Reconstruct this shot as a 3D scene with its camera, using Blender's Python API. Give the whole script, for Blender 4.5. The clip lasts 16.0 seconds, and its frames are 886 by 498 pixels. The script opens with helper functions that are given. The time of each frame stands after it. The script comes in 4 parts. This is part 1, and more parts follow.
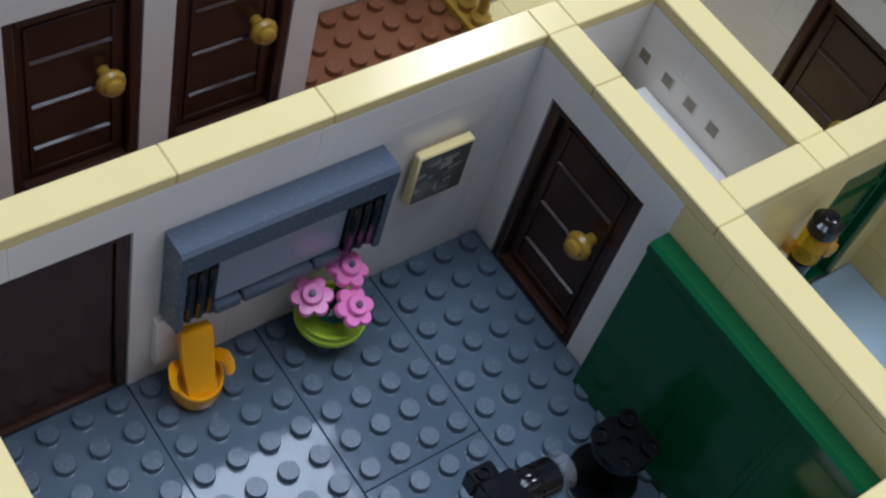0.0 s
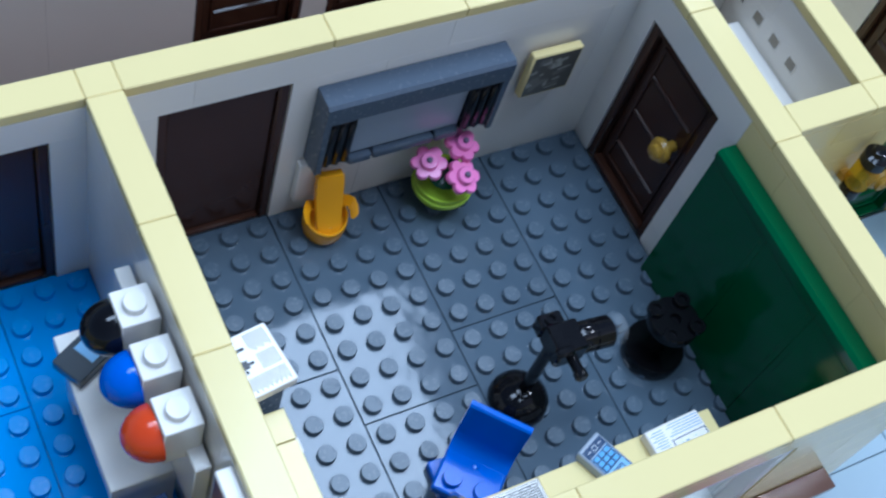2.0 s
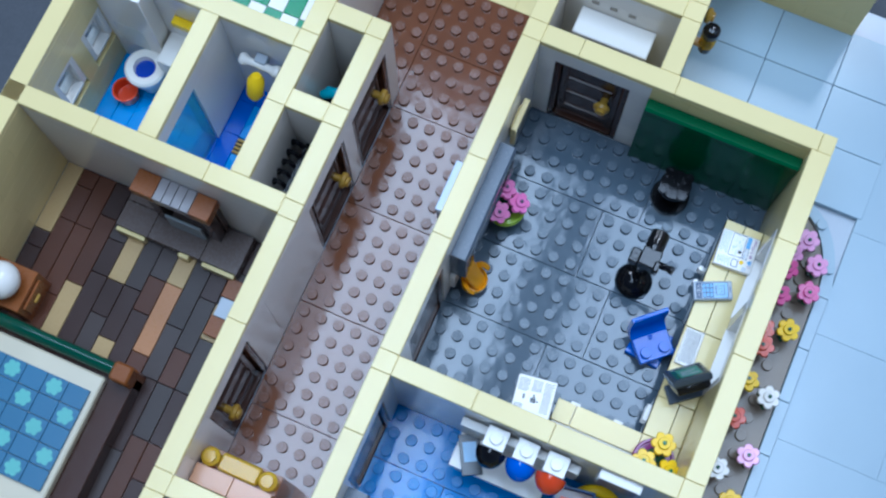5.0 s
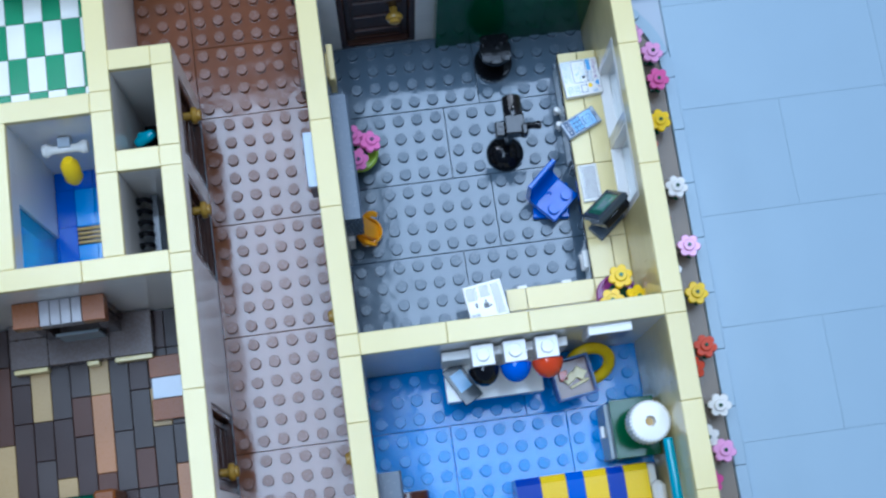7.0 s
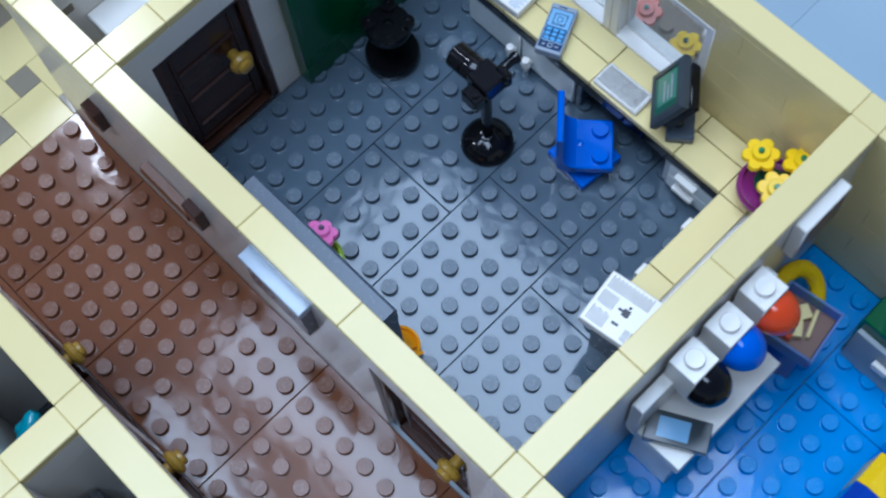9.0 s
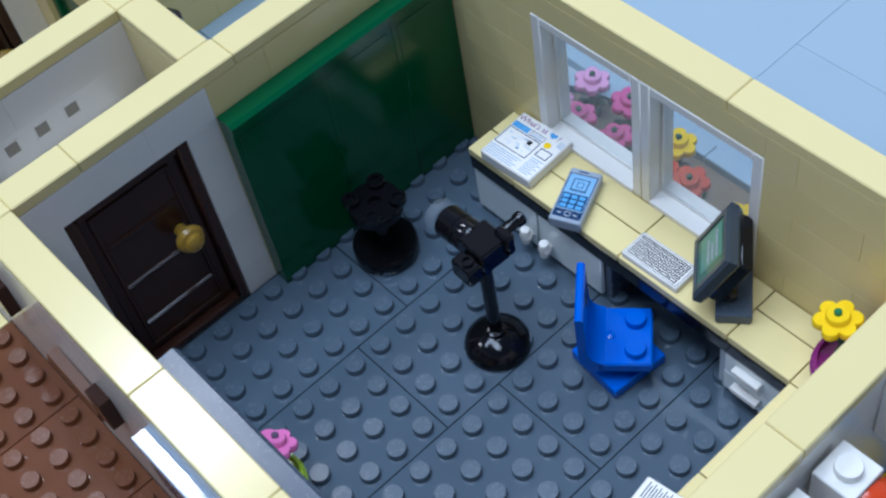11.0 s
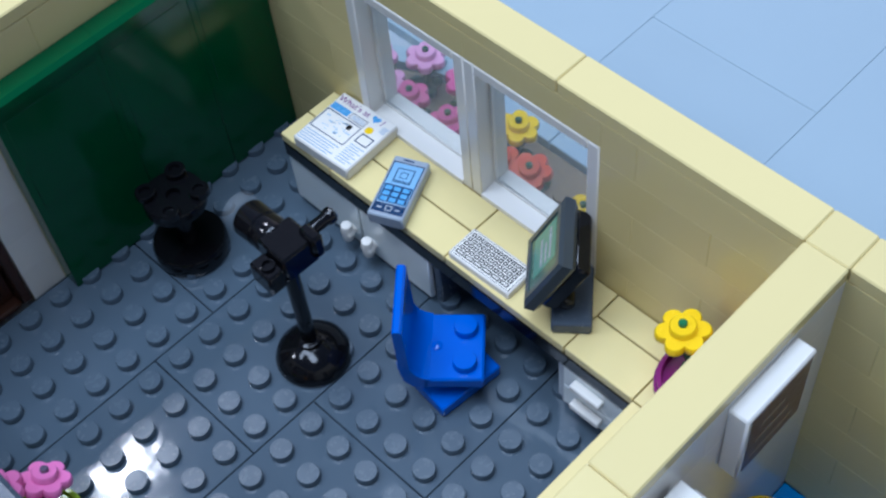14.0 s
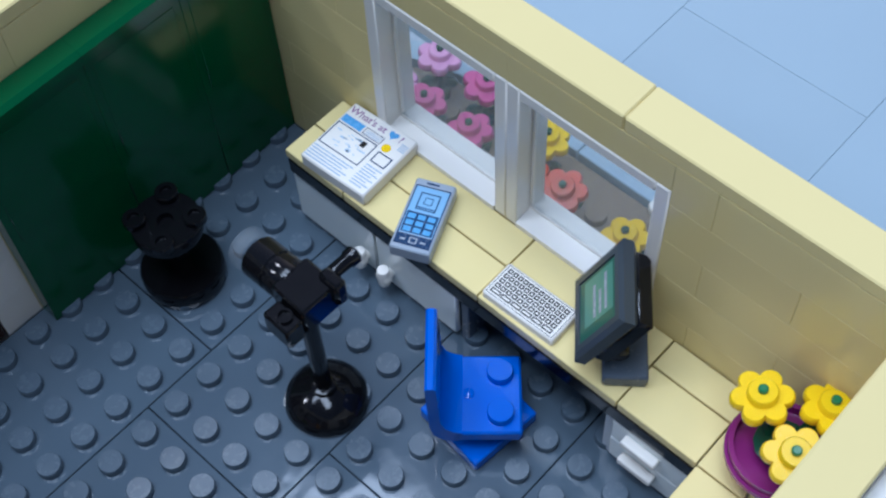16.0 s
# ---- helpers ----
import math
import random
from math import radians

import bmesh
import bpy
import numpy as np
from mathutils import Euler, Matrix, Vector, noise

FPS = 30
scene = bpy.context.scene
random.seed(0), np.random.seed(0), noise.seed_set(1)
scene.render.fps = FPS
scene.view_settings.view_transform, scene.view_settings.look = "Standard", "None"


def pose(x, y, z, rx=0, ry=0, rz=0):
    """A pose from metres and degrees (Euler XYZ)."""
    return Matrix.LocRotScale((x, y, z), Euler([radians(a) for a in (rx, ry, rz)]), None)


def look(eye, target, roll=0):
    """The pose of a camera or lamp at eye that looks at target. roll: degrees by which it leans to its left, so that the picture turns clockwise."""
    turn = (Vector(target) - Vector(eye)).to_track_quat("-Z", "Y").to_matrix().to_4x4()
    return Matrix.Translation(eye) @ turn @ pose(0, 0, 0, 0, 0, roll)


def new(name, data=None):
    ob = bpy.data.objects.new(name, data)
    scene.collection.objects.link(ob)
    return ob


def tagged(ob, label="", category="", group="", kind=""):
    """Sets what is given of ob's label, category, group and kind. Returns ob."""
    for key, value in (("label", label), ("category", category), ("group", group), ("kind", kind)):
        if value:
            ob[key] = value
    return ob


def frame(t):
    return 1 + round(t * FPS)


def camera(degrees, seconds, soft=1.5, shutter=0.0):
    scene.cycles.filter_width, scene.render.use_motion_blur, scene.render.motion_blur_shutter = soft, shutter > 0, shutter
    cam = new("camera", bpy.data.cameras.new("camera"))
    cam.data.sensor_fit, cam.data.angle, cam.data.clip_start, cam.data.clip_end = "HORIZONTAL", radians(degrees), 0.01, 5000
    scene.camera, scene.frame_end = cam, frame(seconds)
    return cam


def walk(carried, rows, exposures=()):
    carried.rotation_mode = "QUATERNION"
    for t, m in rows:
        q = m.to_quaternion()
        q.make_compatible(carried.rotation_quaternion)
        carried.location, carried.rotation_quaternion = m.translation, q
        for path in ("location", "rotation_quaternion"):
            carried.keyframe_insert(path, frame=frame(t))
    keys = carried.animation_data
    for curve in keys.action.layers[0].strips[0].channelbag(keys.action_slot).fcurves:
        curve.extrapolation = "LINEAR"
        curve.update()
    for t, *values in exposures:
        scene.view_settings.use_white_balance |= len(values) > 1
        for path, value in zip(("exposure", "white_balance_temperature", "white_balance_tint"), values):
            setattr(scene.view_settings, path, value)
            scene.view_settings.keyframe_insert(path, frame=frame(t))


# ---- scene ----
cam = camera(36.85, 16.0, soft=2.3, shutter=0.2)
PATH = [
    (0, (0.1298, -0.0316, 0.2626), (-0.2551, 0.4417, -0.5298), 19.87),
    (0.5, (0.1408, -0.0379, 0.2684), (-0.2380, 0.4398, -0.5243), 21.30),
    (1, (0.1579, -0.0499, 0.2750), (-0.2256, 0.4387, -0.5087), 22.84),
    (1.5, (0.1661, -0.0622, 0.2848), (-0.2264, 0.4162, -0.5008), 24.04),
    (2, (0.1628, -0.0582, 0.2985), (-0.2236, 0.3312, -0.5376), 22.81),
    (2.5, (0.1562, -0.0283, 0.3613), (-0.1531, 0.1980, -0.5623), 14.80),
    (3, (0.1384, -0.0383, 0.4512), (-0.1063, 0.1579, -0.4983), 10.91),
    (3.5, (0.1177, -0.0503, 0.5135), (-0.0831, 0.1356, -0.4483), 4.90),
    (3.7, (0.1062, -0.0569, 0.5310), (-0.0750, 0.1346, -0.4337), 4.34),
    (5.8, (0.0157, -0.0740, 0.5625), (-0.0225, 0.1769, -0.4047), -2.54),
    (6, (0.0060, -0.0638, 0.5663), (0.0193, 0.1530, -0.4098), 4.71),
    (6.5, (0.0099, -0.0671, 0.5665), (0.0857, 0.1269, -0.4115), 15.81),
    (7, (0.0103, -0.0759, 0.5481), (0.0621, 0.1341, -0.4282), 6.11),
    (7.5, (0.0213, -0.0623, 0.5334), (0.0155, 0.1247, -0.4490), -14.04),
    (8, (0.0120, -0.0177, 0.5002), (0.0808, 0.1326, -0.4860), -1.36),
    (8.5, (-0.0194, -0.0223, 0.4348), (0.1644, 0.1639, -0.5303), 3.88),
    (9, (-0.0435, -0.0409, 0.3543), (0.1737, 0.2401, -0.5805), -7.53),
    (9.5, (-0.0304, -0.0454, 0.2993), (0.2010, 0.3817, -0.5748), -15.80),
    (9.7, (-0.0286, -0.0450, 0.2896), (0.2292, 0.4264, -0.5538), -15.72),
    (11.8, (-0.0299, -0.0683, 0.2592), (0.3155, 0.4448, -0.5266), -11.26),
    (12, (-0.0301, -0.0684, 0.2590), (0.3138, 0.4430, -0.5285), -11.29),
    (12.5, (-0.0324, -0.0648, 0.2606), (0.3154, 0.4313, -0.5349), -10.49),
    (13, (-0.0288, -0.0669, 0.2548), (0.3094, 0.4490, -0.5322), -11.64),
    (13.5, (-0.0222, -0.0595, 0.2460), (0.3395, 0.4338, -0.5450), -9.41),
    (14, (-0.0011, -0.0518, 0.2345), (0.3775, 0.3985, -0.5741), -6.86),
    (14.5, (0.0051, -0.0306, 0.2285), (0.3916, 0.3747, -0.6000), -4.14),
    (15, (0.0099, -0.0191, 0.2231), (0.3884, 0.3741, -0.6149), -4.05),
    (15.5, (0.0099, -0.0168, 0.2222), (0.3895, 0.3726, -0.6170), -3.64),
    (16, (0.0103, -0.0160, 0.2238), (0.3868, 0.3687, -0.6190), -3.65),
]
walk(cam, [(t, look(eye, target, roll)) for t, eye, target, roll in PATH], [
    (0.0, 0.0, 6350, 20), (1.0, 0.25, 5900, 17), (2.0, 0.26, 5550, 13), (3.5, 0.08, 5480, 11), (6.0, 0.03, 5420, 12), (8.0, 0.04, 5400, 12),
    (9.5, 0.0, 5700, 15), (12.0, 0.24, 5800, 16), (16.0, 0.14, 5850, 17)])

# ---- light ----
S = 0.008          # one stud pitch in metres
H = 8.8            # top of the walls, in studs

world = bpy.data.worlds.new("world")
scene.world = world
world.use_nodes = True
wn = world.node_tree.nodes
sky = wn.new("ShaderNodeTexSky")
sky.sky_type = "NISHITA"
sky.sun_disc = False
sky.sun_elevation = radians(40)
sky.sun_rotation = radians(60)
world.node_tree.links.new(sky.outputs[0], wn["Background"].inputs[0])
wn["Background"].inputs[1].default_value = 0.055


def area_lamp(name, power, sx, sy, m, color):
    d = bpy.data.lights.new(name, "AREA")
    d.shape, d.size, d.size_y, d.energy, d.color = "RECTANGLE", sx, sy, power, color
    ob = new(name, d)
    ob.matrix_world = m
    return ob


# a window-like ceiling panel in three fields with a dark bar between, and two square lamps beyond
PANEL = (0.70, 0.855, 1.0)
area_lamp("ceiling_panel_light", 2.1, 0.25, 0.27, pose(-0.665, 0.575, 1.6), PANEL)
area_lamp("ceiling_panel_light", 5.3, 0.485, 0.33, pose(-0.2975, 0.515, 1.6), PANEL)
area_lamp("ceiling_panel_light", 10.6, 0.375, 0.83, pose(-0.2425, -0.065, 1.6), PANEL)
area_lamp("ceiling_panel_light", 9.8, 0.46, 0.72, pose(0.26, 0.32, 1.6), PANEL)
area_lamp("spot_light", 5, 0.16, 0.24, look((-1.08, 1.29, 1.6), (0.0, 0.1, 0.0)), (0.92, 0.97, 1.0))
area_lamp("spot_light", 4.5, 0.13, 0.20, look((0.215, 1.14, 1.6), (0.0, 0.1, 0.0)), (0.92, 0.97, 1.0))

# ---- materials ----
MATS = {}


def plastic(name, color, rough=0.16, vary=0.05, bump=0.04, spec=0.5, coat=0.0):
    """Moulded plastic: faint mould waviness, fine scuffs and dust in the gloss, small colour differences piece by piece."""
    if name in MATS:
        return MATS[name]
    m = bpy.data.materials.new(name)
    m.use_nodes = True
    nt = m.node_tree
    n, l = nt.nodes, nt.links
    b = n["Principled BSDF"]
    tc = n.new("ShaderNodeTexCoord")
    geo = n.new("ShaderNodeNewGeometry")
    info = n.new("ShaderNodeObjectInfo")
    big = n.new("ShaderNodeTexNoise")
    big.inputs["Scale"].default_value = 55
    big.inputs["Detail"].default_value = 3
    fine = n.new("ShaderNodeTexNoise")
    fine.inputs["Scale"].default_value = 900
    fine.inputs["Detail"].default_value = 4
    l.new(geo.outputs["Position"], big.inputs["Vector"])
    l.new(geo.outputs["Position"], fine.inputs["Vector"])
    add = n.new("ShaderNodeMath")
    add.operation = "ADD"
    l.new(info.outputs["Random"], add.inputs[0])
    l.new(big.outputs["Fac"], add.inputs[1])
    mr = n.new("ShaderNodeMapRange")
    mr.inputs["From Min"].default_value, mr.inputs["From Max"].default_value = 0.3, 1.7
    mr.inputs["To Min"].default_value, mr.inputs["To Max"].default_value = 1 - vary, 1 + vary
    l.new(add.outputs[0], mr.inputs["Value"])
    hsv = n.new("ShaderNodeHueSaturation")
    hsv.inputs["Color"].default_value = (*color, 1)
    l.new(mr.outputs[0], hsv.inputs["Value"])
    l.new(hsv.outputs[0], b.inputs["Base Color"])
    rr = n.new("ShaderNodeMapRange")
    rr.inputs["From Min"].default_value, rr.inputs["From Max"].default_value = 0.35, 0.7
    rr.inputs["To Min"].default_value, rr.inputs["To Max"].default_value = rough * 0.92, rough * 1.2
    l.new(fine.outputs["Fac"], rr.inputs["Value"])
    l.new(rr.outputs[0], b.inputs["Roughness"])
    b.inputs["Specular IOR Level"].default_value = spec
    b.inputs["Coat Weight"].default_value = coat
    bp = n.new("ShaderNodeBump")
    bp.inputs["Strength"].default_value = bump
    bp.inputs["Distance"].default_value = 0.002
    l.new(big.outputs["Fac"], bp.inputs["Height"])
    l.new(bp.outputs[0], b.inputs["Normal"])
    MATS[name] = m
    return m


def clear(name, color, rough=0.05, alpha_mix=0.0):
    """Transparent plastic or window pane, tinted."""
    if name in MATS:
        return MATS[name]
    m = bpy.data.materials.new(name)
    m.use_nodes = True
    nt = m.node_tree
    n, l = nt.nodes, nt.links
    b = n["Principled BSDF"]
    b.inputs["Base Color"].default_value = (*color, 1)
    b.inputs["Roughness"].default_value = rough
    b.inputs["IOR"].default_value = 1.45
    tr = n.new("ShaderNodeBsdfTransparent")
    tr.inputs[0].default_value = (*color, 1)
    mix = n.new("ShaderNodeMixShader")
    mix.inputs[0].default_value = alpha_mix
    l.new(tr.outputs[0], mix.inputs[1])
    l.new(b.outputs[0], mix.inputs[2])
    l.new(mix.outputs[0], n["Material Output"].inputs[0])
    MATS[name] = m
    return m


TAN = plastic("tan_plastic", (0.765, 0.622, 0.285), 0.17, 0.04, 0.04, 0.32)
WHITE = plastic("white_plastic", (0.82, 0.775, 0.70), 0.18, 0.03)
GREY = plastic("dark_grey_plastic", (0.079, 0.110, 0.140), 0.08, 0.10, 0.09, 0.48)
BLUEGREY = plastic("slate_plastic", (0.074, 0.097, 0.128), 0.24, 0.06, 0.04, 0.4)
LGREY = plastic("light_grey_plastic", (0.42, 0.46, 0.50), 0.2, 0.05)
BROWN = plastic("reddish_brown_plastic", (0.165, 0.060, 0.026), 0.09, 0.12, 0.09, 0.5)
DBROWN = plastic("dark_brown_plastic", (0.050, 0.020, 0.012), 0.2, 0.08, 0.04, 0.36)
AZURE = plastic("azure_blue_plastic", (0.010, 0.26, 0.66), 0.09, 0.08, 0.09, 0.38)
BLUE = plastic("bright_blue_plastic", (0.002, 0.105, 0.55), 0.14, 0.04, 0.04, 0.35)
DBLUE = plastic("deep_blue_plastic", (0.006, 0.045, 0.34), 0.14, 0.05)
GREEN = plastic("dark_green_plastic", (0.001, 0.082, 0.026), 0.14, 0.05, 0.04, 0.35)
BLACK = plastic("black_plastic", (0.005, 0.005, 0.006), 0.11, 0.05, 0.04, 0.36)
GOLD = plastic("pearl_gold_plastic", (0.42, 0.24, 0.03), 0.28, 0.08)
ORANGE = plastic("bright_orange_plastic", (0.84, 0.36, 0.002), 0.2, 0.03)
PINK = plastic("pink_plastic", (0.80, 0.20, 0.46), 0.2, 0.05)
HOTPINK = plastic("dark_pink_plastic", (0.66, 0.09, 0.28), 0.2, 0.05)
LIME = plastic("lime_plastic", (0.38, 0.56, 0.04), 0.2, 0.04)
YELLOW = plastic("yellow_plastic", (0.86, 0.55, 0.002), 0.24, 0.03, 0.04, 0.3)
RED = plastic("red_plastic", (0.66, 0.06, 0.012), 0.14, 0.04)
MAGENTA = plastic("magenta_plastic", (0.22, 0.018, 0.14), 0.2, 0.05)
PAVE = plastic("pavement_grey_plastic", (0.33, 0.43, 0.49), 0.22, 0.03, 0.02)
CLEAR = clear("clear_plastic", (0.93, 0.96, 0.97), 0.05, 0.12)
FROST = clear("clear_grey_plastic", (0.62, 0.68, 0.70), 0.12, 0.55)
# the embossed tops of the studs scatter what the smooth plates mirror
STUD_TOP = {GREY: plastic("dark_grey_embossed_plastic", (0.079, 0.110, 0.140), 0.25, 0.10, 0.14, 0.42),
            BROWN: plastic("reddish_brown_embossed_plastic", (0.165, 0.060, 0.026), 0.25, 0.12, 0.14, 0.42),
            AZURE: plastic("azure_blue_embossed_plastic", (0.010, 0.26, 0.66), 0.25, 0.08, 0.14, 0.34)}

# ---- shapes ----


def add_box(bm, x0, x1, y0, y1, z0, z1, bevel=0.03):
    """A box in studs with softened edges."""
    r = bmesh.ops.create_cube(bm, size=1)
    vs = r["verts"]
    for v in vs:
        v.co = Vector((((x0 + x1) / 2 + v.co.x * (x1 - x0)) * S, ((y0 + y1) / 2 + v.co.y * (y1 - y0)) * S, ((z0 + z1) / 2 + v.co.z * (z1 - z0)) * S))
    if bevel:
        es = list({e for v in vs for e in v.link_edges})
        bmesh.ops.bevel(bm, geom=es, offset=bevel * S, segments=1, affect="EDGES", clamp_overlap=True)


def ring_loft(bm, rings, cap=True, m=None):
    """Joins rings of points (lists of equal length) into a skin; caps both ends."""
    m = m or Matrix()
    rows = [[bm.verts.new(m @ Vector(p)) for p in ring] for ring in rings]
    k = len(rows[0])
    for a, b in zip(rows, rows[1:]):
        for i in range(k):
            bm.faces.new((a[i], a[(i + 1) % k], b[(i + 1) % k], b[i]))
    if cap:
        bm.faces.new(rows[0][::-1])
        bm.faces.new(rows[-1])


def lathe(bm, profile, seg=24, m=None):
    """Turned shape from (radius, height) in studs, about the z axis of m (in metres)."""
    rings = [[(r * S * math.cos(2 * math.pi * i / seg), r * S * math.sin(2 * math.pi * i / seg), z * S) for i in range(seg)] for r, z in profile]
    ring_loft(bm, rings, True, m)


def at(x, y, z, rx=0, ry=0, rz=0):
    return pose(x * S, y * S, z * S, rx, ry, rz)


def add_stud(bm, x, y, z, seg=16):
    """A stud with a flat top and a softened rim."""
    lathe(bm, ((0.304, -0.01), (0.30, 0.176), (0.283, 0.208)), seg, at(x, y, z))


def prism(bm, outline, z0, z1, m=None):
    """An upright prism over an outline in studs."""
    ring_loft(bm, [[(x * S, y * S, z * S) for x, y in outline] for z in (z0, z1)], True, m)


def part(name, bm, material, parent=None, label="", smooth=True):
    me = bpy.data.meshes.new(name)
    bmesh.ops.recalc_face_normals(bm, faces=bm.faces)
    bm.to_mesh(me)
    bm.free()
    me.materials.append(material)
    if smooth:
        me.shade_smooth()
        me.set_sharp_from_angle(angle=radians(38))
    ob = new(name, me)
    if parent is not None:
        ob.parent = parent
    if label:
        tagged(ob, label)
    return ob


def thing(name, label, category, m=None, group="", kind=""):
    """The Empty at the base of a thing."""
    ob = new(name)
    ob.empty_display_size = 0.01
    if m is not None:
        ob.matrix_world = m
    return tagged(ob, label, category, group, kind)


def boxpart(name, dims, material, parent, label="", bevel=0.03):
    bm = bmesh.new()
    add_box(bm, *dims, bevel)
    return part(name, bm, material, parent, label)


SHARED = {}


def piece(name, dims, material, parent, bevel=0.03):
    """A box piece at a place in studs; alike pieces share one mesh."""
    x0, x1, y0, y1, z0, z1 = dims
    key = (name, round(x1 - x0, 3), round(y1 - y0, 3), round(z1 - z0, 3), material.name)
    if key not in SHARED:
        bm = bmesh.new()
        hx, hy, hz = (x1 - x0) / 2, (y1 - y0) / 2, (z1 - z0) / 2
        add_box(bm, -hx, hx, -hy, hy, -hz, hz, bevel)
        me = bpy.data.meshes.new(name)
        bm.to_mesh(me)
        bm.free()
        me.materials.append(material)
        SHARED[key] = me
    ob = new(name, SHARED[key])
    ob.parent = parent
    ob.location = ((x0 + x1) / 2 * S, (y0 + y1) / 2 * S, (z0 + z1) / 2 * S)
    return ob


def wall(name, axis, lo, a0, a1, color, holes=(), label="", split=None, caps=(), top=H, jog=0):
    """A wall one stud thick of stacked bricks with capping tiles. axis: the way it runs; lo: its lower side; holes: (a, b, z0, z1)."""
    w = thing(name, label, "wall", kind="structure")

    def put(kind_name, p, q, z0, z1, mat):
        g = 0.006 if kind_name == "cap_tile" else 0.0025
        if axis == "x":
            d = (p + g, q - g, lo, lo + 1, z0, z1)
        else:
            d = (lo, lo + 1, p + g, q - g, z0, z1)
        piece(kind_name, d, mat, w, 0.035 if kind_name == "cap_tile" else 0.009 if mat is TAN else 0.006)

    merged = color is WHITE    # close-fitting panels, no courses to be seen
    courses = [(0, 7.2), (7.2, 8.4)] if merged else [(i * 1.2, i * 1.2 + 1.2) for i in range(int(round((top - 0.4) / 1.2)))]
    for ci, (z0, z1) in enumerate(courses):
        spans = [(a0, a1)]
        for h0, h1, hz0, hz1 in holes:
            if hz0 < z1 - 0.05 and hz1 > z0 + 0.05:
                nxt = []
                for p, q in spans:
                    if h1 <= p or h0 >= q:
                        nxt.append((p, q))
                    else:
                        if h0 > p:
                            nxt.append((p, h0))
                        if h1 < q:
                            nxt.append((h1, q))
                spans = nxt
        for p, q in spans:
            cuts = [p]
            step = 8 if merged else 4
            c = math.floor(p / step) * step + (2 if ci % 2 else 0) + jog
            while c <= p + 0.01:
                c += step
            while c < q - 0.01:
                cuts.append(c)
                c += step
            if split is not None and p < split < q and split not in cuts:
                cuts.append(split)
            cuts = sorted(cuts) + [q]
            for u, v in zip(cuts, cuts[1:]):
                mat = color if not isinstance(color, tuple) else (color[0] if (u + v) / 2 < split else color[1])
                put("brick", u, v, z0, z1 - 0.0015, mat)
    cuts = [a0] + [c for c in caps if a0 < c < a1] + [a1]
    for c, e in zip(cuts, cuts[1:]):
        put("cap_tile", c, e, top - 0.4, top, TAN)
    return w


def studded_floor(name, x0, x1, y0, y1, material, cells, label, z=0.0):
    """A floor of studded plates; cells: (x0, x1, y0, y1) of each plate."""
    fl = thing(name, label, "floor", kind="structure")
    for a, b, c, d in cells:
        bm = bmesh.new()
        g = 0.012
        add_box(bm, a + g, b - g, c + g, d - g, z - 0.4, z, 0.02)
        for i in range(int(a), math.floor(b + 0.05)):
            for j in range(int(c), int(d)):
                add_stud(bm, i + 0.5, j + 0.5, z)
        bm.normal_update()
        for f in bm.faces:
            if abs(f.normal.z) > 0.9 and f.calc_center_median().z > (z + 0.19) * S:
                f.material_index = 1
        part("plate", bm, material, fl).data.materials.append(STUD_TOP[material])
    return fl


# ---- structure: floors ----
base = boxpart("ground", (-23.2, 18.9, -22, 30, -0.9, -0.42), LGREY, None)
tagged(base, "light grey baseplate under the whole toy house", "baseplate", kind="structure")

studded_floor("floor_1", 0, 14, 0, 17, GREY, [(0, 6, 0, 1), (6, 14.12, 0, 1), (0, 6, 1, 5), (6, 14.12, 1, 5), (0, 8, 5, 9), (8, 14.12, 5, 9), (0, 6, 9, 13), (6, 14.12, 9, 13), (0, 8, 13, 17), (8, 14.12, 13, 17)],
              "dark grey studded plates covering the study floor")
studded_floor("floor_2", -7, -1, -9, 22, BROWN, [(-7, -0.9, -9, -4), (-7, -0.9, -4, 2), (-7, -0.9, 2, 8), (-7, -0.9, 8, 14), (-7, -0.9, 14, 18), (-7, -0.9, 18, 22), (-10, -7, 15, 22)],
              "reddish-brown studded plates covering the corridor floor")
studded_floor("floor_3", 0, 14, -20, -1, AZURE, [(0, 8, -4, -1), (8, 14.12, -4, -1), (0, 4, -10, -4), (4, 10, -10, -4), (10, 14.12, -10, -4), (0, 6, -16, -10), (6, 14.12, -16, -10), (0, 14.12, -20, -16)],
              "azure blue studded plates covering the playroom floor")

# ---- structure: walls ----
wall("wall_1", "y", -0.9, -20, 22, WHITE, [(1, 5, 0, 7.2), (-6, -2, 0, 7.2), (-16.5, -12.5, 0, 7.2)], "white brick wall with tan capping tiles beside the corridor", caps=(-16, -10, -9, -4, -1, 0, 6.05, 10.3, 17, 18, 21))
wall("wall_2", "x", -1, 0.1, 14.12, WHITE, (), "white brick wall with tan capping tiles between study and playroom", caps=(4.1, 7.9))
wall("wall_3", "x", 17, 0.1, 15.12, (WHITE, TAN), [(1, 5, 0, 7.2)], "wall of white and tan bricks with a brown door", split=6.02, caps=(2.1, 7.1, 14.4))
WINDOW_WALL = wall("wall_4", "y", 14.12, -20, 17, TAN, [(4.97, 13.03, 2.82, 7.6)], "tan brick outer wall with two white windows", caps=(-15, -9, -5, -1, 0, 6.2, 12.2))
for z0, z1 in ((2.4, 2.818), (7.602, 8.398)):
    for y0 in (4.97, 9.0):
        piece("brick", (14.12, 15.12, y0 + 0.002, y0 + 4.028, z0, z1), TAN, WINDOW_WALL, 0.004)
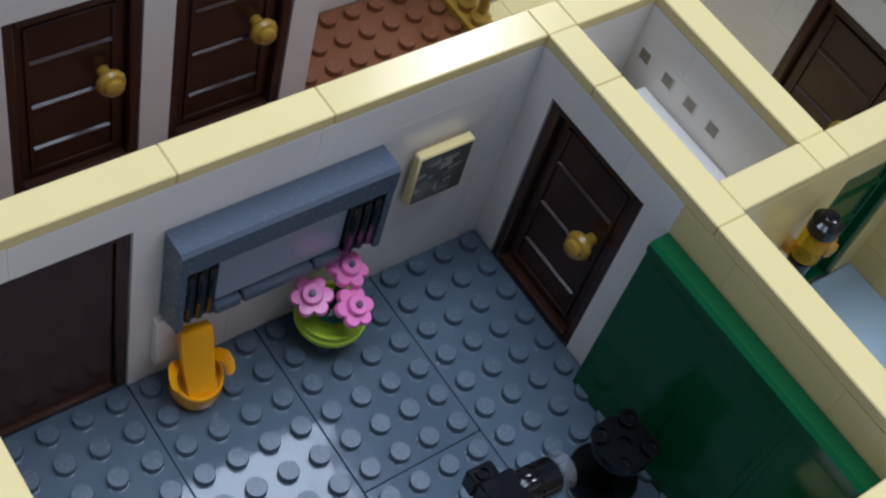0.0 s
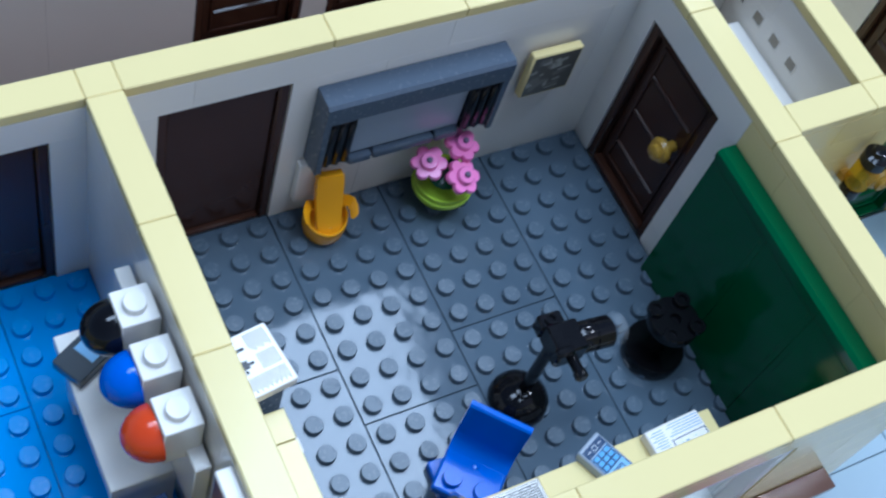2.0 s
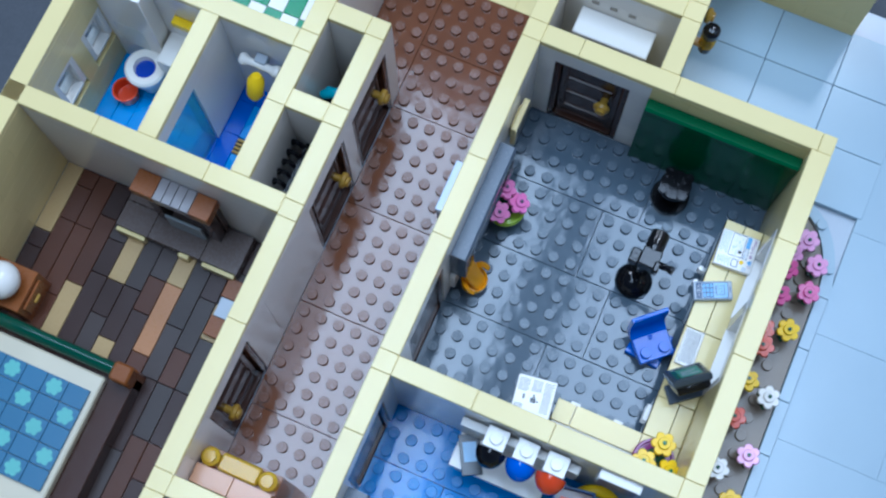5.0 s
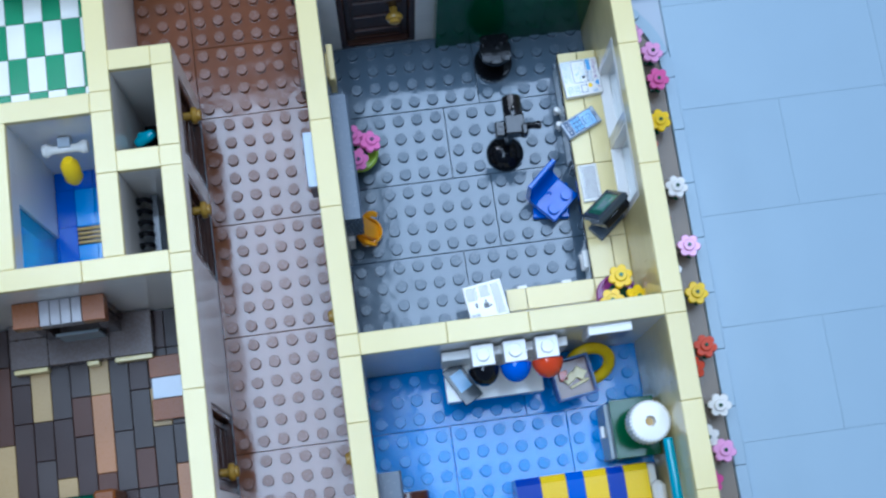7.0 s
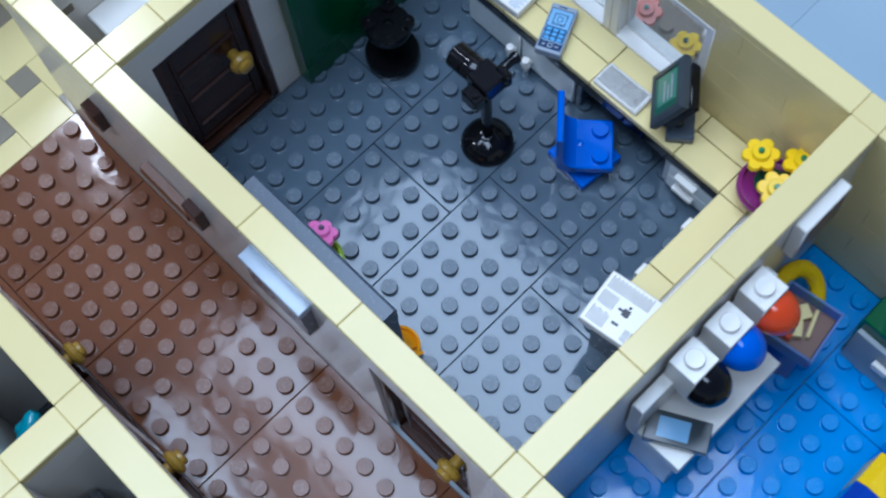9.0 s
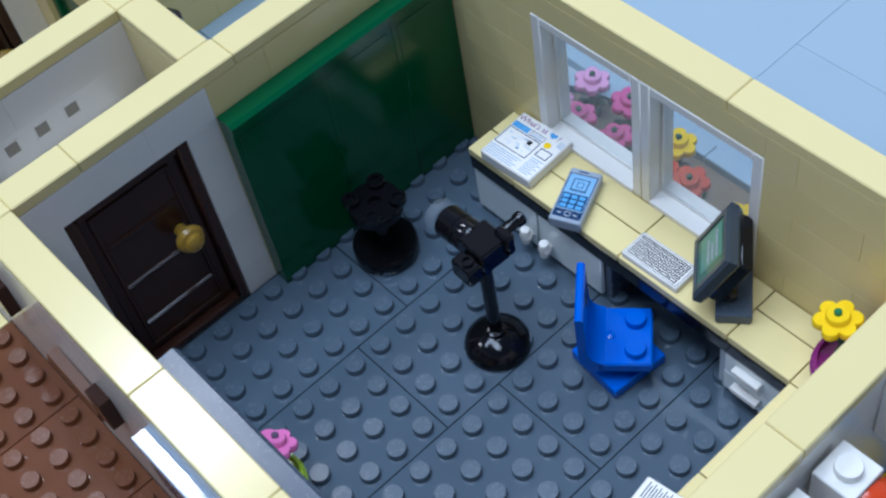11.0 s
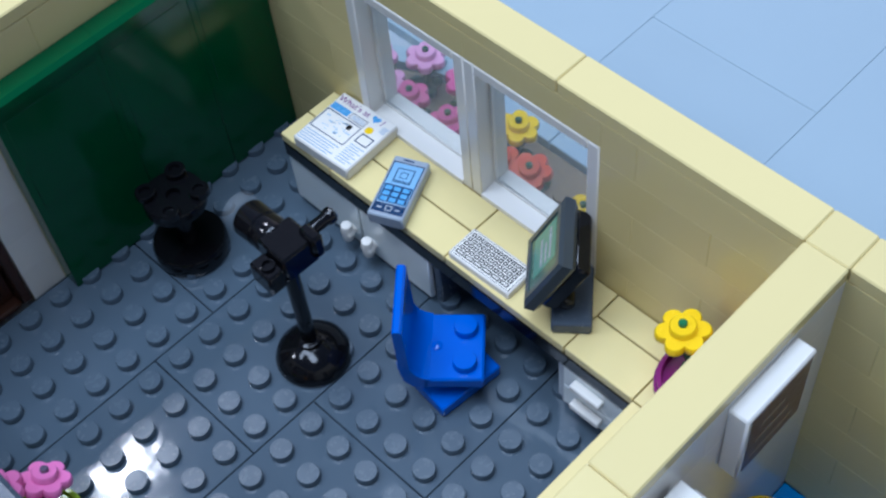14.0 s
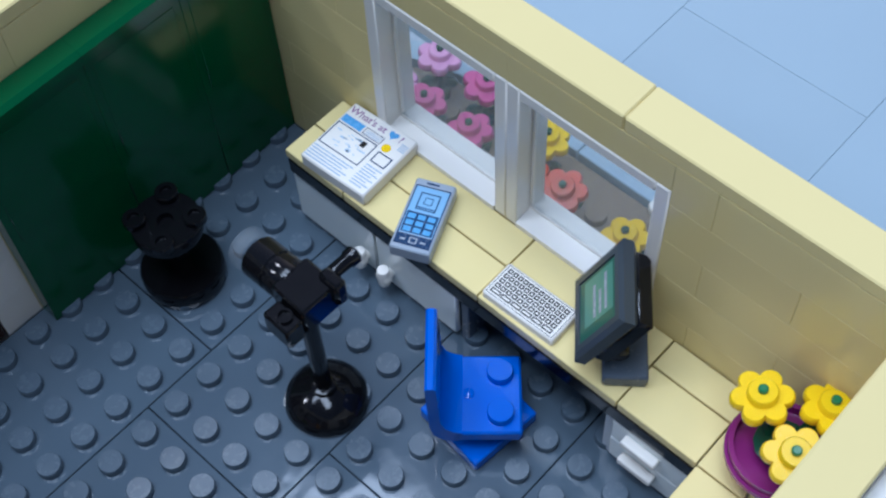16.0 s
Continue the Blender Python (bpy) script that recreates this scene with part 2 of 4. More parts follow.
wall("wall_5", "y", -8, -20, 15, WHITE, [(5, 9, 0, 7.2), (10, 14, 0, 7.2), (-6, -2, 0, 7.2)], "white brick wall with brown doors along the corridor", caps=(-16, -10, -9, -1.5, 3.9, 4.8, 9, 10, 14))
wall("wall_6", "x", -10, -7, -0.9, WHITE, (), "white brick wall closing the corridor")
wall("wall_7", "x", 4, -23, -8, WHITE, (), "white brick wall between bathroom and bedroom", caps=(-18, -12))
wall("wall_8", "x", 9, -10, -8, WHITE, (), "short white wall between two closets")
wall("wall_9", "x", 14, -10, -8, WHITE, (), "short white wall at the end of a closet")
wall("wall_10", "y", -11, 5, 28, WHITE, (), "white brick wall between closets and bathroom", caps=(9, 12, 13, 19, 25))
wall("wall_11", "x", 12, -22, -11, WHITE, (), "white brick wall between bathroom and kitchen")
wall("wall_12", "y", -16, 5, 12, WHITE, [(5, 8.5, 0, 7.2)], "white brick wall beside the shower")
wall("wall_13", "y", -23, -20, 28, TAN, [(6, 8, 3, 6), (9, 11, 3, 6), (14, 18, 2.4, 6)], "tan brick outer wall with small windows")
wall("wall_14", "x", 21, 0.1, 6, WHITE, [], "white brick wall of the wash closet")
wall("wall_15", "y", 6, 18, 28, TAN, [(23, 27, 0, 7.2)], "tan brick outer wall with the green front door", caps=(21, 22, 27))
wall("wall_16", "x", 28, -23, 15, (WHITE, TAN), [(1, 5, 0, 7.2)], "wall of white and tan bricks behind the entrance", split=6)
wall("wall_17", "y", -5, -20, -10, WHITE, (), "white brick wall between two narrow closets")
wall("wall_18", "x", -21, -23, 15.04, TAN, (), "tan brick outer wall at the back")

# ---- structure: doors and windows ----


def door(name, m, label, knob=3.2, rails=True, material=None, width=4.0, height=7.2, knob_z=3.75):
    """A framed door; its front looks along -y of m, with the knob that far along."""
    mat = material or DBROWN
    d = thing(name, label, "door", m, kind="structure")
    b, t = 0.34, 0.78
    for dims in ((0, b, 0, t, 0, height), (width - b, width, 0, t, 0, height), (b, width - b, 0, t, height - b, height), (b, width - b, 0, t, 0, 0.22)):
        boxpart("frame", dims, mat, d, bevel=0.06)
    leaf = boxpart("leaf", (b, width - b, 0.30, 0.62, 0.22, height - b), mat, d, bevel=0.05)
    if rails:
        lo, hi = b + 0.32, width - b - 0.32
        for dims in ((lo, hi, 0.22, 0.31, 0.5, 0.64), (lo, hi, 0.22, 0.31, 6.42, 6.56), (lo, lo + 0.13, 0.22, 0.31, 0.64, 6.42), (hi - 0.13, hi, 0.22, 0.31, 0.64, 6.42)):
            boxpart("moulding", dims, mat, leaf)
        for z in (1.55, 3.35, 5.15):
            bm = bmesh.new()
            ring_loft(bm, [[(x * S, y * S, (z + h) * S) for y, h in ((0.31, -0.08), (0.23, -0.05), (0.21, 0.03), (0.31, 0.07))] for x in (lo + 0.15, hi - 0.15)])
            part("rail", bm, mat, leaf, smooth=False)
        bm = bmesh.new()
        lathe(bm, ((0.2, -0.35), (0.2, 0.06), (0.40, 0.1), (0.45, 0.22), (0.40, 0.36), (0.28, 0.40), (0.28, 0.53), (0.18, 0.58)), 24, at(knob, 0.0, knob_z, 90))
        part("knob", bm, GOLD, d, "pearl gold round door knob")
    return d


door("door_1", at(1, 17.06, 0), "dark brown panelled door with a gold knob, closed", knob=2.9, knob_z=4.05)
door("door_2", at(-0.76, 5, 0, 0, 0, -90), "dark brown panelled door between study and corridor, closed")
door("door_3", at(-0.76, -2, 0, 0, 0, -90), "dark brown panelled door between playroom and corridor, closed")
door("door_4", at(0.16, -16.5, 0, 0, 0, 90), "dark brown panelled door in the playroom, closed", knob=3.1)
door("door_5", at(-7.04, 5, 0, 0, 0, 90), "dark brown closet door with a gold knob, closed", knob=2.95, knob_z=3.95)
door("door_6", at(-7.04, 10, 0, 0, 0, 90), "dark brown closet door with a gold knob, closed", knob=2.9, knob_z=4.0)
door("door_7", at(-7.04, -6, 0, 0, 0, 90), "dark brown bedroom door with a gold knob, closed", knob=0.95, knob_z=3.6)
door("door_8", at(1, 28.06, 0), "dark brown door behind the entrance, closed")
door("door_9", at(6.96, 23, 0, 0, 0, 90), "dark green front door with a gold knob, closed", knob=1.1, material=GREEN)


def window(name, m, width, height, label, sill=True):
    """A white window; its inside looks along -y of m."""
    w = thing(name, label, "window", m, kind="structure")
    b = 0.33
    fr = boxpart("window_frame", (0, b, 0, 1.0, 0, height), WHITE, w)
    boxpart("window_frame", (width - b, width, 0, 1.0, 0, height), WHITE, w)
    boxpart("window_frame", (b, width - b, 0, 1.0, height - 0.3, height), WHITE, w)
    bm = bmesh.new()
    ring_loft(bm, [[(x * S, y * S, z * S) for y, z in ((-0.03, 0.0), (1.0, 0.0), (1.0, 0.16), (0.58, 0.18), (0.57, 0.27), (0.47, 0.27), (0.46, 0.2), (-0.03, 0.15))] for x in (b, width - b)])
    part("window_sill", bm, WHITE, w, "bright white sloping sill", smooth=False)
    g = boxpart("pane", (b, width - b, 0.49, 0.55, 0.27, height - 0.3), CLEAR, w, "clear window pane", bevel=0)
    g.visible_shadow = False
    for x in (b, width - b - 0.08):
        boxpart("stile", (x, x + 0.06, 0.45, 0.6, 0.27, height - 0.3), WHITE, w)
    return w


window("window_1", at(14.09, 13.03, 2.82, 0, 0, -90), 4.03, 4.78, "white framed window with a clear pane above the desk")
window("window_2", at(14.09, 9.0, 2.82, 0, 0, -90), 4.03, 4.78, "white framed window with a clear pane above the desk")
window("window_3", at(-22.02, 6, 3.0, 0, 0, 90), 2, 3.0, "small white bathroom window")
window("window_4", at(-22.02, 9, 3.0, 0, 0, 90), 2, 3.0, "small white bathroom window")
window("window_5", at(-22.02, 14, 2.4, 0, 0, 90), 4, 3.6, "white framed kitchen window")

# ---- small shapes ----


def petal_outline(r, n=6, pts=60):
    """Six round petals about a centre."""
    out = []
    for i in range(pts):
        a = 2 * math.pi * i / pts
        f = (a + math.pi / n) % (2 * math.pi / n) - math.pi / n
        d, c = 0.64 * r, 0.36 * r
        k = d * math.cos(f) + math.sqrt(max(c * c - (d * math.sin(f)) ** 2, 0.0004 * r))
        out.append((k * math.cos(a), k * math.sin(a)))
    return out


def bloom(parent, mat, m, r=0.62, eye=None):
    """One scalloped plastic flower with a round raised centre."""
    bm = bmesh.new()
    o = petal_outline(r)
    ring_loft(bm, [[(x * k * S, y * k * S, z * S) for x, y in o] for k, z in ((0.93, 0.0), (1.0, 0.05), (1.0, 0.18), (0.94, 0.24))], True, m)
    fl = part("flower", bm, mat, parent)
    bm = bmesh.new()
    lathe(bm, ((0.30, 0.2), (0.30, 0.38), (0.27, 0.42)), 20, m)
    part("disc", bm, mat, fl)
    bm = bmesh.new()
    lathe(bm, ((0.10, 0.38), (0.10, 0.5), (0.07, 0.53)), 12, m)
    part("eye", bm, eye or GREENLEAF, fl)
    return fl


GREENLEAF = plastic("leaf_green_plastic", (0.008, 0.075, 0.035), 0.2, 0.05)


def flower_pot(name, label, m, pot_mat, flower_mat, spots, r=1.0, eye=None):
    """A bowl with a rim, three flowers on a leafy stem piece."""
    t = thing(name, label, "flower pot", m)
    bm = bmesh.new()
    lathe(bm, ((r * 0.5, 0), (r * 0.55, 0.12), (r * 0.86, 0.5), (r, 0.95), (r, 1.2), (r * 0.9, 1.2), (r * 0.85, 0.95), (r * 0.6, 0.6), (0.05, 0.55)), 32)
    pot = part("pot", bm, pot_mat, t)
    bm = bmesh.new()
    lathe(bm, ((r * 0.99, 0.78), (r * 1.05, 0.83), (r * 1.05, 0.97), (r * 0.99, 1.02)), 32)
    part("rim", bm, pot_mat, pot)
    bm = bmesh.new()
    lathe(bm, ((0.25, 0.5), (0.3, 1.0), (0.55, 1.3), (0.2, 1.5)), 12)
    for x, y, z, rx, ry in spots:
        p, q = Vector((0, 0, 0.9)), Vector((x, y, z))
        d = q - p
        mm = Matrix.Translation(p * S) @ d.to_track_quat("Z", "Y").to_matrix().to_4x4()
        lathe(bm, ((0.16, 0), (0.16, d.length)), 8, mm)
    part("stem", bm, GREENLEAF, t, "dark green leafy stem")
    for x, y, z, rx, ry in spots:
        bloom(t, flower_mat, at(x, y, z, rx, ry, 20 * x + 10), eye=eye)
    return t


# ---- the study ----
board = thing("wall_board", "dark slate grey wall unit with a pale screen and black grilles", "wall unit", at(0.12, 5.82, 0))
bm = bmesh.new()
ring_loft(bm, [[(x * S, y * S, z * S) for x, z in ((0, 6.75), (0, 3.2), (0.45, 3.2), (0.52, 5.6), (0.78, 5.75), (0.86, 5.87), (0.86, 6.63), (0.76, 6.75))] for y in (0, 6.3)])
part("body", bm, BLUEGREY, board, smooth=False)
for y0, y1 in ((0, 0.22), (6.08, 6.3)):
    boxpart("end_panel", (0.1, 0.85, y0 - 0.003, y1 + 0.003, 3.3, 5.95), BLUEGREY, board)
boxpart("screen", (0.45, 0.56, 1.2, 5.1, 3.62, 5.62), plastic("pale_slate_plastic", (0.29, 0.335, 0.39), 0.2), board, "pale grey screen panel")
for y0, y1 in ((1.2, 2.0), (2.05, 4.2), (4.25, 5.1)):
    boxpart("lip", (0.42, 0.76, y0, y1, 3.2, 3.55), BLUEGREY, board, bevel=0.06)
for y0 in (0.25, 5.15):
    boxpart("grille_back", (0.40, 0.74, y0 - 0.02, y0 + 0.92, 3.5, 5.62), BLACK, board, "black grille backing")
    for k in range(3):
        boxpart("grille_bar", (0.70, 0.86, y0 + k * 0.32, y0 + k * 0.32 + 0.22, 3.56, 5.62), BLACK, board, "black grille bar", bevel=0.07)

pic = thing("picture", "square tan framed picture with a grey map, hung on the wall", "picture", at(0.12, 13.13, 4.0))
boxpart("backing", (0, 0.1, 0.3, 1.6, 0.3, 1.7), TAN, pic)
boxpart("frame", (0.1, 0.42, 0.06, 1.94, -0.12, 2.0), TAN, pic, bevel=0.05)
boxpart("print", (0.42, 0.426, 0.14, 1.86, -0.03, 1.91), plastic("print_grey", (0.085, 0.085, 0.075), 0.3, 0.3), pic, "printed grey map", bevel=0)
rng = random.Random(5)
for k in range(26):
    y, z, w, h = rng.uniform(0.18, 1.3), rng.uniform(0.05, 1.55), rng.uniform(0.12, 0.5), rng.uniform(0.05, 0.3)
    bm = bmesh.new()
    bm.faces.new([bm.verts.new((0.4275 * S + k * 1e-7, yy * S, zz * S)) for yy, zz in ((y, z), (y + w, z + 0.08), (y + w - 0.06, z + h + 0.08), (y - 0.05, z + h))])
    part("map_block", bm, plastic(("print_pale", "print_mid")[k % 2], ((0.34, 0.34, 0.30), (0.17, 0.17, 0.15))[k % 2], 0.3), pic, smooth=False)

flower_pot("flower_pot", "lime green bowl with three pink flowers on the floor", at(1.17, 10.78, 0.02), LIME, PINK,
           ((0.6, 0.15, 2.0, 0, 24), (-0.15, -0.72, 2.1, 12, 10), (-0.3, 0.45, 2.45, -8, 12)), eye=plastic("violet_grey_plastic", (0.12, 0.09, 0.14), 0.2))

seat = thing("baby_seat", "bright orange moulded baby seat on the floor", "baby seat", at(1.08, 6.52, 0.0, 0, 0, -8))
bm = bmesh.new()
out = [(0.80 * math.cos(a) * (1.0 if math.cos(a) > 0 else 0.7), 0.74 * math.sin(a)) for a in (2 * math.pi * i / 32 for i in range(32))]
ring_loft(bm, [[(x * k * S, y * k * S, (z + lift * x) * S) for x, y in out] for k, z, lift in ((0.80, 0.0, 0.0), (0.93, 0.2, 0.0), (1.0, 0.6, -0.05), (1.0, 0.98, -0.22), (0.95, 1.02, -0.22), (0.88, 0.98, -0.22), (0.82, 0.7, -0.1))])
part("bowl", bm, ORANGE, seat)
bm = bmesh.new()
rows = ((0.62, 0.62, 0.36), (0.42, 0.95, 0.40), (0.12, 1.6, 0.44), (-0.12, 2.3, 0.46), (-0.24, 2.72, 0.44), (-0.27, 2.8, 0.38))
ring_loft(bm, [[(x * S, -w * S, z * S), ((x + 0.05) * S, -w * 0.55 * S, z * S), ((x + 0.05) * S, w * 0.55 * S, z * S), (x * S, w * S, z * S), ((x - 0.26) * S, w * S, (z - 0.1) * S), ((x - 0.26) * S, -w * S, (z - 0.1) * S)] for x, z, w in rows])
part("backrest", bm, ORANGE, seat)
for side in (-1, 1):
    bm = bmesh.new()
    spine = ((-0.25, 0.42, 1.25), (-0.1, 0.6, 1.5), (0.1, 0.74, 1.6), (0.28, 0.79, 1.52), (0.42, 0.79, 1.38))
    ring_loft(bm, [[((x + 0.13 * math.cos(b)) * S, side * (y + 0.12 * math.sin(b)) * S, (z + 0.15 * math.sin(b) - 0.05 * math.cos(b)) * S) for b in (2 * math.pi * q / 12 for q in range(12))] for x, y, z in spine])
    part("armrest", bm, ORANGE, seat)
clip = boxpart("wall_tile", (0.12, 0.42, 5.62, 6.25, 1.1, 3.1), WHITE, None)
tagged(clip, "small white tile fixed to the wall behind the baby seat", "tile")

gb = thing("green_panelling", "glossy dark green panelling standing against the wall", "wall panel", at(0, 0, 0))
for k, (x0, x1) in enumerate(((6.03, 9.11), (9.114, 11.756), (11.76, 14.1))):
    p = boxpart("panel", (x0, x1, 16.42, 16.98, 0.04, 6.9), GREEN, gb, bevel=0.012)
    boxpart("inset", (x0 + 0.2, x1 - 0.2, 16.405, 16.43, 3.4, 6.6), GREEN, p, bevel=0.012)
    bm = bmesh.new()
    ring_loft(bm, [[(x * S, y * S, z * S) for y, z in ((16.33, 6.905), (16.98, 6.905), (16.98, 7.26), (16.46, 7.26), (16.33, 7.16))] for x in (x0, x1)])
    part("cornice", bm, GREEN, p, smooth=False)

stool = thing("stool", "black round stool with four studs on its seat", "stool", at(9.0, 15.05, 0))
bm = bmesh.new()
lathe(bm, ((1.0, 0.02), (1.03, 0.08), (1.03, 0.5), (0.98, 0.58), (0.35, 0.6)), 36)
part("base", bm, BLACK, stool)
bm = bmesh.new()
lathe(bm, ((0.3, 0.6), (0.24, 0.75), (0.24, 2.0), (0.4, 2.04)), 20)
part("stem", bm, BLACK, stool)
bm = bmesh.new()
lathe(bm, ((0.76, 2.05), (0.84, 2.1), (0.84, 2.42), (0.81, 2.46), (0.2, 2.46), (0.19, 2.3)), 32)
stool_seat = part("seat", bm, BLACK, stool)
for x in (-0.5, 0.5):
    for y in (-0.5, 0.5):
        bm = bmesh.new()
        lathe(bm, ((0.28, 2.44), (0.28, 2.62), (0.26, 2.645), (0.15, 2.645), (0.14, 2.56)), 16, at(x, y, 0))
        part("stud", bm, BLACK, stool_seat)

mic = thing("microscope", "black toy microscope on a round foot with a clear lens", "microscope", at(8.93, 9.98, 0))
bm = bmesh.new()
lathe(bm, ((0.98, 0.02), (1.0, 0.1), (0.93, 0.3), (0.78, 0.48), (0.55, 0.62), (0.3, 0.7), (0.3, 0.85), (0.22, 0.88)), 40)
part("foot", bm, BLACK, mic)
bm = bmesh.new()
lathe(bm, ((0.2, 0.8), (0.2, 4.2)), 20)
part("column", bm, BLACK, mic)
hm = at(0.2, 0.0, 3.95, 0, 0, -2)
head = boxpart("head", (-0.5, 0.5, -0.35, 0.65, 0, 0.85), BLACK, mic, bevel=0.06)
head.matrix_basis = hm
hold = boxpart("holder", (-0.98, -0.5, -0.35, 0.42, -0.05, 0.6), BLACK, head, bevel=0.06)
bm = bmesh.new()
lathe(bm, ((0.18, 0.58), (0.18, 0.68), (0.13, 0.68), (0.12, 0.55)), 14, at(-0.72, 0, 0))
part("stud", bm, BLACK, head)
bm = bmesh.new()
lathe(bm, ((0.46, 0.0), (0.49, 0.06), (0.49, 0.5), (0.45, 0.53), (0.45, 0.57), (0.49, 0.6), (0.49, 1.18), (0.40, 1.23)), 26, at(0, 0.5, 0.42, -98))
part("tube", bm, BLACK, mic).matrix_basis = hm
bm = bmesh.new()
lathe(bm, ((0.44, 1.2), (0.5, 1.24), (0.5, 1.62), (0.42, 1.68), (0.36, 1.62), (0.36, 1.36), (0.05, 1.3)), 26, at(0, 0.5, 0.42, -98))
part("lens", bm, clear("clear_lens_plastic", (0.95, 0.97, 0.98), 0.04, 0.05), mic, "clear plastic lens ring").matrix_basis = hm
bm = bmesh.new()
lathe(bm, ((0.17, 0.0), (0.17, 0.95), (0.21, 1.0), (0.21, 1.18), (0.14, 1.24)), 14, at(0.1, 0.05, 0.62, 0, 86, -2))
part("lever", bm, BLACK, mic).matrix_basis = hm
hc = boxpart("hinge_clip", (0.3, 0.62, -0.5, 0.1, 0.25, 1.0), BLACK, mic, bevel=0.08)
hc.matrix_basis = hm

chair = thing("swivel_chair", "bright blue plastic desk chair turned towards the desk", "chair", at(10.92, 7.03, 0, 0, 0, -48))
bm = bmesh.new()
add_box(bm, -0.95, 0.95, -0.95, 0.95, 0.02, 0.4, 0.04)
base_plate = part("base_plate", bm, BLUE, chair)
base_plate.matrix_basis = pose(0, 0, 0, 0, 0, 42)
bm = bmesh.new()
lathe(bm, ((0.6, 0.4), (0.6, 0.86)), 18)
part("post", bm, BLUE, chair)
bm = bmesh.new()
add_box(bm, -0.55, 0.98, -0.97, 0.97, 0.86, 1.26, 0.06)
for y in (-0.5, 0.5):
    add_stud(bm, 0.5, y, 1.26, 20)
part("seat", bm, BLUE, chair)
bm = bmesh.new()
ring_loft(bm, [[(x * S, y * S, z * S) for x, z in ((-0.45, 0.86), (-0.78, 0.95), (-0.98, 1.2), (-1.05, 1.6), (-1.08, 3.34), (-1.03, 3.4), (-0.9, 3.4), (-0.84, 3.33), (-0.80, 1.75), (-0.70, 1.48), (-0.52, 1.32), (-0.34, 1.26))] for y in (-0.97, 0.97)])
part("backrest", bm, BLUE, chair)
bm = bmesh.new()
lathe(bm, ((0.13, 1.25), (0.13, 1.29), (0.05, 1.32)), 10, at(-0.2, 0, 0))
part("mould_mark", bm, BLUE, chair)

# desk along the window and along the dividing wall
FRONT = plastic("pale_frosted_plastic", (0.78, 0.82, 0.80), 0.14, 0.04)
desk = thing("desk", "L-shaped desk with a tan tiled top and clear grey fronts", "desk", at(0, 0, 0))
tops = ((12.12, 13.12, 12.3, 14.22), (13.14, 14.1, 12.3, 14.22), (12.12, 13.12, 10.2, 12.28), (13.14, 14.1, 8.12, 12.28), (12.12, 13.12, 8.12, 10.18), (12.12, 13.12, 4.22, 8.1), (13.14, 14.1, 4.22, 8.1), (12.12, 13.3, 2.16, 4.2), (13.32, 14.1, 2.16, 4.2),
        (7.62, 8.6, 1.02, 2.14), (8.62, 12.1, 1.02, 2.14), (12.12, 14.1, 1.02, 2.14), (12.3, 14.1, 0.04, 1.0))
for x0, x1, y0, y1 in tops:
    boxpart("top_tile", (x0 + 0.008, x1 - 0.008, y0 + 0.008, y1 - 0.008, 2.52, 2.8), TAN, desk, bevel=0.02)
boxpart("apron", (12.10, 14.08, 2.2, 14.15, 2.02, 2.515), BLACK, desk, "black strip under the top")
boxpart("apron", (7.7, 14.08, 0.1, 2.15, 2.02, 2.515), WHITE, desk)
boxpart("side_panel", (12.25, 14.08, 8.5, 8.75, 0.02, 2.015), BLUEGREY, desk)
boxpart("side_panel", (12.25, 14.08, 4.25, 4.5, 0.02, 2.015), LGREY, desk)
boxpart("back_panel", (13.7, 14.08, 2.2, 14.1, 0.02, 2.01), BLUEGREY, desk)
for y0, y1, ky in ((11.45, 14.1, 11.75), (8.8, 11.35, 10.95)):
    p = boxpart("cabinet_front", (12.14, 12.3, y0, y1, 0.25, 2.0), FRONT, desk, "pale clear grey cabinet front")
    bm = bmesh.new()
    lathe(bm, ((0.15, 0), (0.15, 0.12), (0.2, 0.14), (0.2, 0.3), (0.14, 0.34)), 16, at(12.14, ky, 0.75, 0, -90))
    lathe(bm, ((0.14, -0.3), (0.16, -0.26), (0.16, 0.26), (0.14, 0.3)), 14, at(11.92, ky, 0.8))
    part("knob", bm, WHITE, p, "white round knob")
for z0, z1 in ((0.25, 1.08), (1.12, 1.98)):
    p = boxpart("drawer", (12.14, 12.3, 2.2, 4.24, z0, z1), FRONT, desk, "pale clear grey drawer front")
    boxpart("handle", (11.9, 12.14, 2.95, 3.85, z0 + 0.42, z0 + 0.62), WHITE, p, "white drawer handle")
boxpart("leg_panel", (7.75, 8.0, 0.2, 2.1, 0.02, 2.015), WHITE, desk)
boxpart("leg_panel", (11.2, 11.45, 0.2, 2.1, 0.02, 2.015), WHITE, desk)
for x in (8.3, 10.6):
    boxpart("clip", (x, x + 0.5, 2.1, 2.4, 1.5, 2.0), WHITE, desk, "white clip")

# things in the groove behind the desk
tool = thing("white_wrench", "pale grey toy spanner lying behind the desk tiles", "spanner", at(8.9, 0.5, 2.4))
bm = bmesh.new()
lathe(bm, ((0.13, 0), (0.13, 2.2)), 12, at(0.2, 0, 0.15, 0, 90))
part("shaft", bm, LGREY, tool)
boxpart("head", (2.3, 3.0, -0.38, 0.38, 0, 0.34), LGREY, tool, bevel=0.1)
boxpart("jaw", (-0.2, 0.3, -0.3, 0.3, 0, 0.34), LGREY, tool, bevel=0.1)
brush = thing("brown_handle", "small brown handled tool lying behind the desk tiles", "tool", at(7.75, 0.55, 2.4))
bm = bmesh.new()
lathe(bm, ((0.1, 0), (0.17, 0.2), (0.17, 0.8), (0.1, 1.0)), 12, at(0, 0, 0.18, 0, 90))
